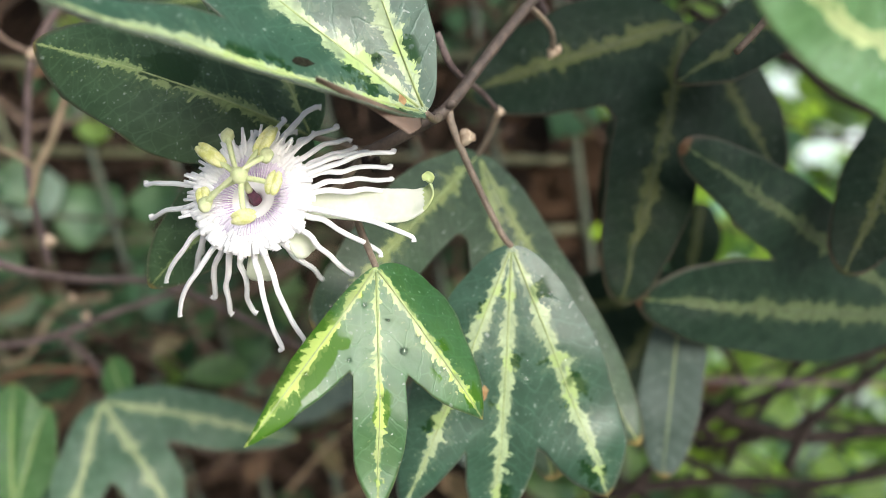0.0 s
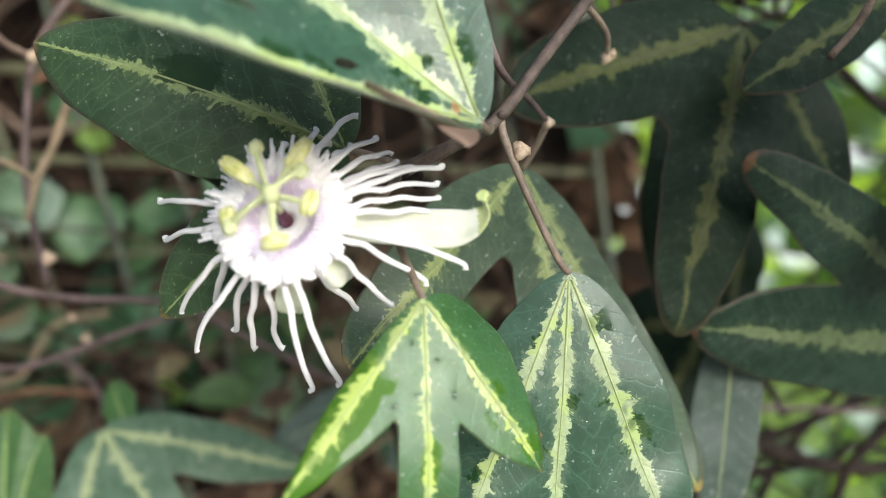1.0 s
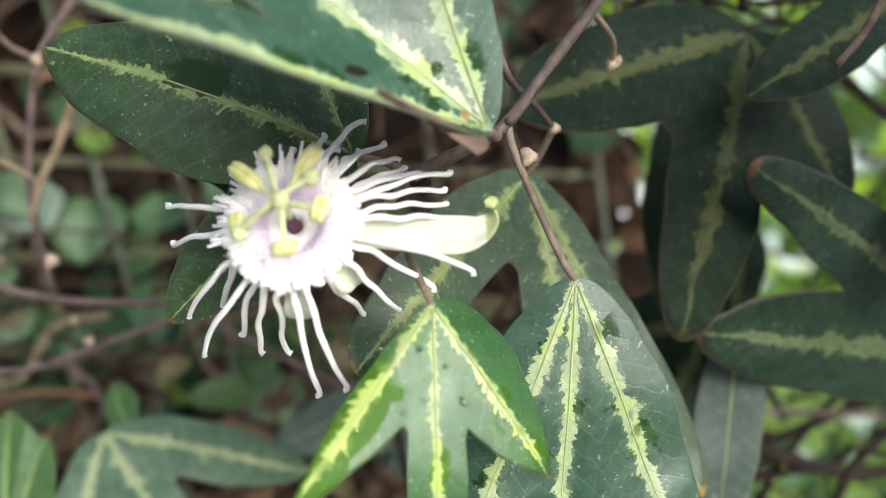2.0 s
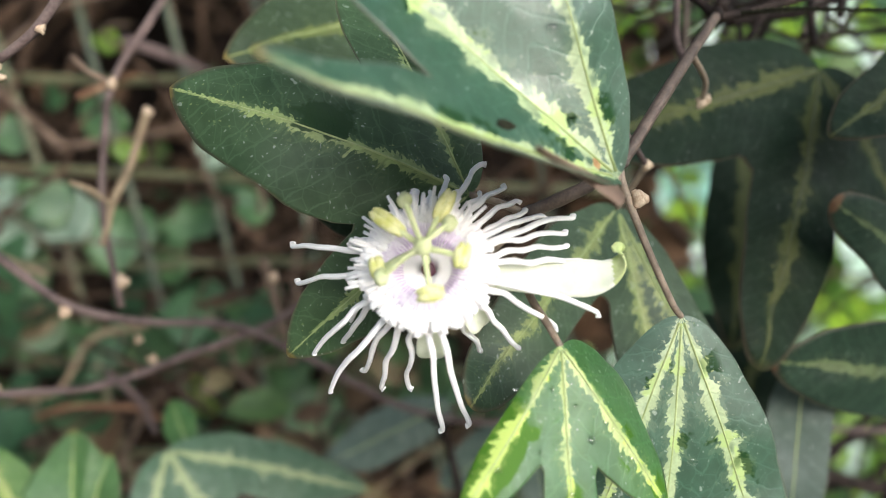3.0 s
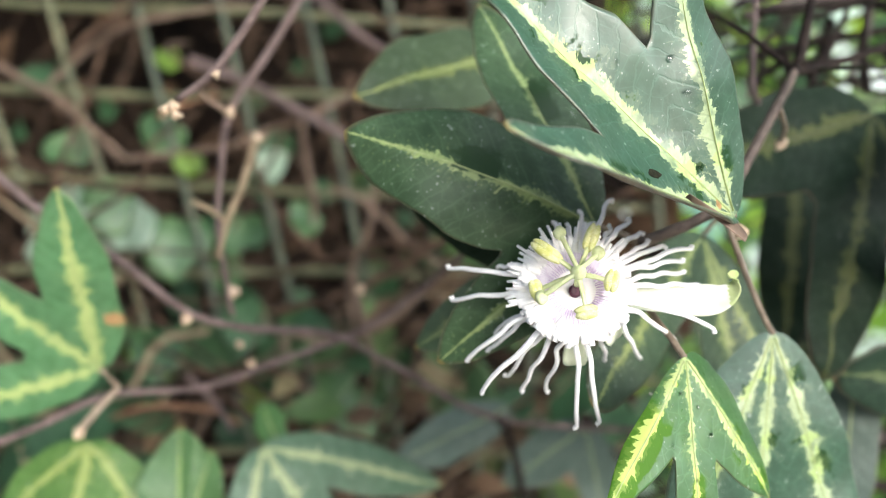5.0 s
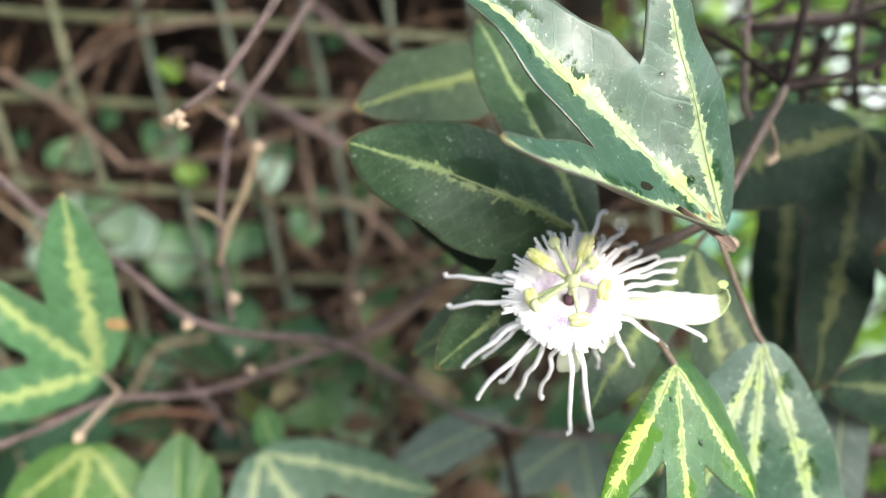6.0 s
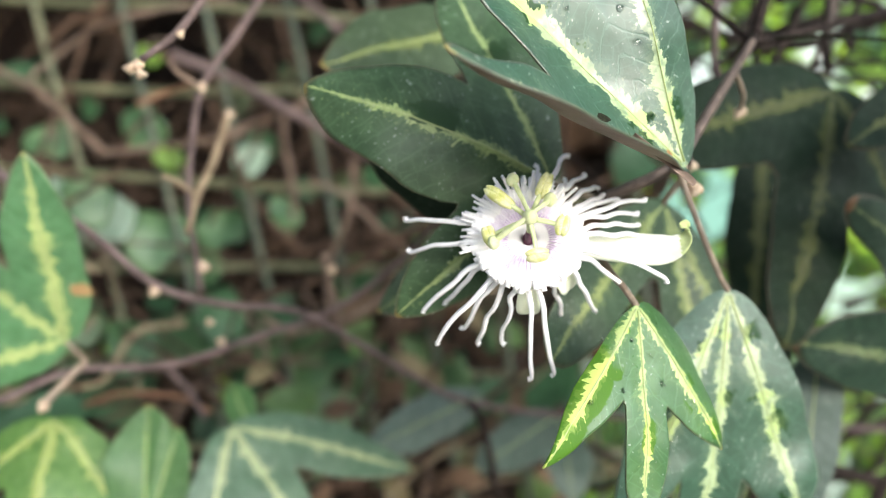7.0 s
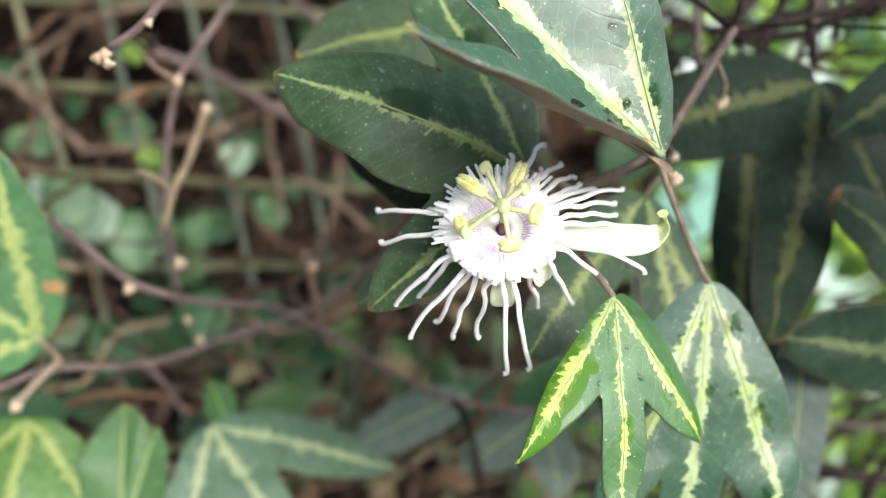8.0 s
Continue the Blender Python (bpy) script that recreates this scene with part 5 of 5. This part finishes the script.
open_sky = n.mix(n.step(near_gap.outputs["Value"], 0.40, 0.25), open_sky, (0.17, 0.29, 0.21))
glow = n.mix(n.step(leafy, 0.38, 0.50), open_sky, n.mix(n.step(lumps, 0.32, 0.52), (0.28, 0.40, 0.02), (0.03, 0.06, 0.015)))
emitter = n.node("ShaderNodeEmission", Color=glow, Strength=1.1)
n.tree.links.new(emitter.outputs[0], n.out.inputs[0])
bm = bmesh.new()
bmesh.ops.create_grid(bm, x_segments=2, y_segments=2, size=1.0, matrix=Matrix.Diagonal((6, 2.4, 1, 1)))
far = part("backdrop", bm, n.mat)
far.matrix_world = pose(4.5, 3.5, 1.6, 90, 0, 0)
tagged(far, "glowing sheet painted with bright sky and lit foliage", "backdrop", kind="structure")

# ---- the ground, and the bank behind the fence ----
# Ground lies out of view; its pale colour reflects fill light upwards.
bm = bmesh.new()
bmesh.ops.create_grid(bm, x_segments=40, y_segments=40, size=150)
tagged(part("ground", bm, MAT_GROUND), "unseen ground, kept pale to bounce light upwards", "ground", kind="structure")
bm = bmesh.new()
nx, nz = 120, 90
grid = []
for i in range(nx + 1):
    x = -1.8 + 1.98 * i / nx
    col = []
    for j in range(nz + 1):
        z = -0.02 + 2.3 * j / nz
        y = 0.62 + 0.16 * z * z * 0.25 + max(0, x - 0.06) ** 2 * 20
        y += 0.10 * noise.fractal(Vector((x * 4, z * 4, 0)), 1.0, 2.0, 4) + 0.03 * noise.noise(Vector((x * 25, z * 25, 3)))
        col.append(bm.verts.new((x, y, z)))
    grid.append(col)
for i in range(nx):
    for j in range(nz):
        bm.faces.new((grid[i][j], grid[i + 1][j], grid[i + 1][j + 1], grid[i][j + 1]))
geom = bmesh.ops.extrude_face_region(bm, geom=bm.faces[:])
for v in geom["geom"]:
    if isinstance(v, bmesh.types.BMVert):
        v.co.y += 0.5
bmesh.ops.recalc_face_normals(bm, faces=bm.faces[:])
tagged(part("earth_bank", bm, MAT_EARTH), "earth bank with dead litter, painted near black for shade", "bank", kind="structure")


# ---- foliage of the hedge ----
def add_leaf(bm, at, size, out, up, round_=True, curl=0.15, index=0):
    """A small leaf: a bowed outline of sixteen triangles about its midrib."""
    out = out.normalized()
    up = (up - out * up.dot(out)).normalized()
    sidew = out.cross(up)
    prof = [(0.0, 0.05), (0.12, 0.33 if round_ else 0.16), (0.4, 0.5 if round_ else 0.27), (0.72, 0.38 if round_ else 0.2), (1.0, 0.0)]
    mid = [bm.verts.new(at + size * (up * s + out * (curl * math.sin(2.6 * s)))) for s, w in prof]
    for sgn in (-1, 1):
        rim = [bm.verts.new(at + size * (up * s + sidew * (sgn * w) + out * (curl * math.sin(2.6 * s) + 0.25 * w))) for s, w in prof[:-1]]
        for k in range(3):
            f = (mid[k], mid[k + 1], rim[k + 1], rim[k])
            bm.faces.new(f if sgn > 0 else f[::-1]).material_index = index
        f = (mid[3], mid[4], rim[3])
        bm.faces.new(f if sgn > 0 else f[::-1]).material_index = index


def foliage(name, label, category, count, lo, hi, size, material, seed, keep=None, round_=True):
    rng = random.Random(seed)
    bm = bmesh.new()
    n = 0
    while n < count:
        at = Vector([rng.uniform(a, b) for a, b in zip(lo, hi)])
        if keep and not keep(at, rng):
            continue
        n += 1
        add_leaf(bm, at, rng.uniform(*size), Vector((rng.uniform(-0.8, 0.8), -1, rng.uniform(-0.3, 1.0))), Vector((rng.uniform(-1, 1), rng.uniform(-0.4, 0.4), rng.uniform(-1, 0.8))), round_, rng.uniform(0, 0.3))
    return tagged(part(name, bm, material), label, category, kind="stuff")


GAPS = ((0.388, 0.130), (0.598, 0.011))  # slopes, to the side and up, of two breaks through the foliage to the sky


def in_gap(p):
    return any(math.hypot(p.x + 0.043 - a * p.y, p.z - 1.2 - b * p.y) < 0.010 + 0.020 * p.y for a, b in GAPS)


def clumps(scale, level):
    return lambda p, rng: noise.noise(p * scale) > level and not in_gap(p)


foliage("hedge_leaves", "small rounded green leaves of the hedge", "foliage", 800, (-0.75, 0.30, 0.75), (0.16, 0.56, 1.75), (0.012, 0.027), MAT_HEDGE, 71, clumps(9, 0.05))
foliage("dead_leaves", "brown dead leaves caught in the hedge", "litter", 420, (-0.75, 0.33, 0.75), (0.14, 0.60, 1.75), (0.014, 0.03), MAT_LITTER, 22, None, False)
foliage("low_leaves", "dark green leaves in the shade at the foot of the vine", "foliage", 300, (-0.45, 0.25, 0.90), (0.06, 0.34, 1.185), (0.018, 0.036), MAT_HEDGE, 25, clumps(11, -0.05), False)
foliage("sunlit_leaves", "leaves coloured bright lime to look lit from behind", "foliage", 280, (0.12, 0.42, 0.75), (0.95, 0.95, 1.75), (0.02, 0.045), MAT_FAR, 23, clumps(6, -0.05))
foliage("shaded_leaves", "dark leaves low in the hedge", "foliage", 400, (0.09, 0.45, 0.70), (0.85, 0.95, 1.16), (0.02, 0.04), MAT_HEDGE, 26, clumps(7, -0.1), False)
MAT_RUST = island_leaf("rusty_foliage", [(0.10, 0.060, 0.034), (0.23, 0.15, 0.085), (0.14, 0.12, 0.055), (0.26, 0.20, 0.11)], 0.7, 0.15)
foliage("withered_leaves", "rusty brown withered leaves caught low in the hedge", "litter", 48, (-0.30, 0.26, 1.07), (0.02, 0.335, 1.20), (0.012, 0.026), MAT_RUST, 28, clumps(14, -0.05), False)
# Dark leaves added to close off a gap that let too much light through.
foliage("inner_leaves", "dark brown leaves added to fill a gap behind the vine", "litter", 90, (0.035, 0.37, 1.17), (0.085, 0.46, 1.34), (0.016, 0.03), MAT_LITTER, 27)
# Leaves added above the view, only to keep sky light off the hedge.
foliage("upper_leaves", "unseen leaves added overhead to shade the hedge", "foliage", 900, (-0.75, 0.22, 1.47), (0.30, 0.62, 1.80), (0.020, 0.040), MAT_HEDGE, 72)
foliage("thicket_leaves", "dark leaves among the twigs against the light", "foliage", 45, (0.10, 0.36, 1.24), (0.34, 0.60, 1.50), (0.014, 0.030), MAT_HEDGE, 29, clumps(10, -0.1))
foliage("distant_leaves", "far shrub foliage in the same painted lime", "foliage", 330, (0.15, 1.1, 0.0), (3.2, 2.6, 2.6), (0.06, 0.14), MAT_FAR, 24, clumps(1.6, -0.1))


# larger rounded leaves at the fence: x, z, size in millimetres, tone
ROUND = [(-0.1667, 1.2659, 22, 0), (-0.1571, 1.2166, 29, 0), (-0.1311, 1.2234, 22, 0), (-0.1861, 1.2311, 23, 0), (-0.1996, 1.2340, 19, 2), (-0.1165, 1.2533, 17, 2), (-0.1677, 1.1663, 22, 1),
         (-0.1493, 1.1721, 25, 0), (-0.1880, 1.1760, 22, 0), (-0.1088, 1.1712, 25, 0), (-0.0855, 1.1635, 29, 0), (-0.0575, 1.1596, 27, 0), (-0.1213, 1.1480, 17, 1), (-0.0769, 1.1344, 39, 0),
         (-0.0276, 1.1528, 32, 0), (-0.1648, 1.2997, 11, 1), (-0.1513, 1.2514, 12, 1), (-0.2074, 1.2582, 19, 0), (-0.1378, 1.2050, 22, 0), (-0.1010, 1.2291, 17, 0), (-0.2084, 1.2185, 32, 2),
         (-0.1784, 1.2224, 29, 2), (-0.1620, 1.2166, 25, 0), (-0.2035, 1.2011, 29, 0)]
ROUND = [(x, 0.338, z, mm, tone) for x, z, mm, tone in ROUND] + [(0.220, 0.420, 1.340, 26, 1), (0.127, 0.400, 1.326, 10, 1), (0.114, 0.420, 1.254, 12, 1), (0.179, 0.400, 1.126, 16, 1), (0.206, 0.420, 1.119, 14, 1), (0.172, 0.400, 1.126, 26, 1), (0.149, 0.420, 1.128, 18, 1), (0.148, 0.420, 1.334, 18, 1), (0.231, 0.420, 1.069, 24, 1), (0.157, 0.450, 1.378, 22, 1), (0.198, 0.430, 1.284, 20, 1), (0.1424, 0.330, 1.1329, 17, 1), (0.1311, 0.330, 1.1069, 19, 1), (0.1540, 0.330, 1.1455, 15, 1), (0.1637, 0.330, 1.1046, 15, 1), (0.1045, 0.330, 1.1068, 12, 1), (0.1758, 0.330, 1.1239, 14, 1)]
TONES = ((MAT_ROUND, "rounded mid-green hedge leaf at the fence"), (MAT_LIME, "small lime green hedge leaf at the fence"), (MAT_PALE, "pale grey-green hedge leaf with a dull shine"))
for k, (x, deep, z, mm, tone) in enumerate(ROUND):
    rng = random.Random(300 + k)
    at = Vector((x, deep + rng.uniform(-0.010, 0.010), z))
    root = thing("hedge_leaf", at, TONES[tone][1], "leaf", "rounded hedge leaves")
    n_ = Vector((rng.uniform(-0.5, 0.5), -1, rng.uniform(-0.1, 0.8))).normalized()
    up = Vector((rng.uniform(-1, 1), 0, rng.uniform(-1, 0.6))).normalized()
    up = (up - n_ * up.dot(n_)).normalized()
    sw = n_.cross(up)
    size, bm = mm / 2000, bmesh.new()
    sheets = []
    for lay in (0.0, 0.0003):
        hub = bm.verts.new(n_ * (-lay))
        rings = []
        for q in range(1, 6):
            row = []
            for j in range(26):
                a = 2 * math.pi * j / 26
                r = size * (q / 5) * (1 - 0.22 * math.exp(-((a - math.pi) / 0.35) ** 2) + 0.10 * math.exp(-(min(a, 2 * math.pi - a) / 0.3) ** 2) + 0.05 * math.sin(5 * a + k) + 0.09 * math.sin(3 * a + 2.3 * k) * (k % 3) / 1.5 + 0.12 * math.cos(2 * a + 1.1 * k))
                x_, y_ = r * math.cos(a), r * math.sin(a)
                h = 0.22 * abs(y_) - 6 * r * r + 0.0006 * math.sin(3 * a + k) * q / 5
                row.append(bm.verts.new(up * x_ + sw * y_ + n_ * (h - lay)))
            rings.append(row)
        sheets.append(rings)
        for j in range(26):
            bm.faces.new((hub, rings[0][j], rings[0][(j + 1) % 26]))
            for a_, b_ in zip(rings, rings[1:]):
                bm.faces.new((a_[j], b_[j], b_[(j + 1) % 26], a_[(j + 1) % 26]))
    for j in range(26):
        bm.faces.new((sheets[0][-1][j], sheets[1][-1][j], sheets[1][-1][(j + 1) % 26], sheets[0][-1][(j + 1) % 26]))
    bmesh.ops.recalc_face_normals(bm, faces=bm.faces[:])
    part("blade", bm, TONES[tone][0], root)
    bm = bmesh.new()
    add_tube(bm, spline([up * (-0.8 * size), up * (-1.5 * size) - n_ * 0.006, up * (-2.0 * size) - n_ * 0.02 + sw * 0.004], 4), 0.0006, 6)
    part("leaf_stalk", bm, MAT_TWIG, root)

# nearer dry twigs, each on its own
rng = random.Random(41)
for k in range(92):
    low = k >= 48
    at = Vector((rng.uniform(-0.28, 0.00), rng.uniform(0.27, 0.36), rng.uniform(1.09, 1.20))) if low else Vector((rng.uniform(-0.26, 0.02), rng.uniform(0.25, 0.32), rng.uniform(1.10, 1.36)))
    way = Vector((rng.uniform(-1, 1), rng.uniform(-0.12, 0.12), rng.uniform(-0.5, 0.5) if low else rng.uniform(-1, 1))).normalized()
    l = rng.uniform(0.05, 0.15)
    line = [at + way * (l * t) + Vector((rng.uniform(-1, 1), 0, rng.uniform(-1, 1))) * 0.005 for t in (0, 0.25, 0.5, 0.75, 1)]
    root = thing("twig", line[0], "thin dry brown twig in the hedge", "twig", "dry twigs")
    r = rng.uniform(0.0006, 0.0013)
    rod("stem", line, lambda s: r * (1.1 - 0.4 * s), ((MAT_HEDGE_TWIG, MAT_TWIG, MAT_STRAW)[k % 3] if low else MAT_HEDGE_TWIG), root, at=line[0], steps=4, sides=7, wobble=0.2)
rng = random.Random(31)
bm = bmesh.new()
for k in range(300):
    at = Vector((rng.uniform(-0.5, 0.03), rng.uniform(0.36, 0.58), rng.uniform(0.95, 1.5)))
    way = Vector((rng.uniform(-1, 1), rng.uniform(-0.15, 0.15), rng.uniform(-1, 1))).normalized()
    l = rng.uniform(0.06, 0.26)
    line = [at + way * (l * t) + Vector((rng.uniform(-1, 1), rng.uniform(-1, 1), rng.uniform(-1, 1))) * 0.006 for t in (0, 0.33, 0.66, 1)]
    r = rng.uniform(0.0006, 0.0020)
    add_tube(bm, spline(line, 3), lambda s: r * (1.1 - 0.4 * s), 5)
tagged(part("dry_twigs", bm, MAT_HEDGE_TWIG), "tangle of dry brown twigs in the hedge", "twigs", kind="stuff")
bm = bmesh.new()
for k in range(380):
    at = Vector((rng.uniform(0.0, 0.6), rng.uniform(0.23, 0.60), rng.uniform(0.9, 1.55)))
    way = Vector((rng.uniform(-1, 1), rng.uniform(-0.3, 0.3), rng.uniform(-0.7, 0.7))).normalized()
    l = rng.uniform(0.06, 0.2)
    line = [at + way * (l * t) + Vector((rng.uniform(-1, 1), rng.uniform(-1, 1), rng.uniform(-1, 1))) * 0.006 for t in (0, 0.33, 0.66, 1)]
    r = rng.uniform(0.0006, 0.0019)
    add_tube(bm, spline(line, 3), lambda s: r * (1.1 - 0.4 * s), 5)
tagged(part("dark_twigs", bm, MAT_DARK_STEM), "bare twigs, coloured near black as silhouettes", "twigs", kind="stuff")
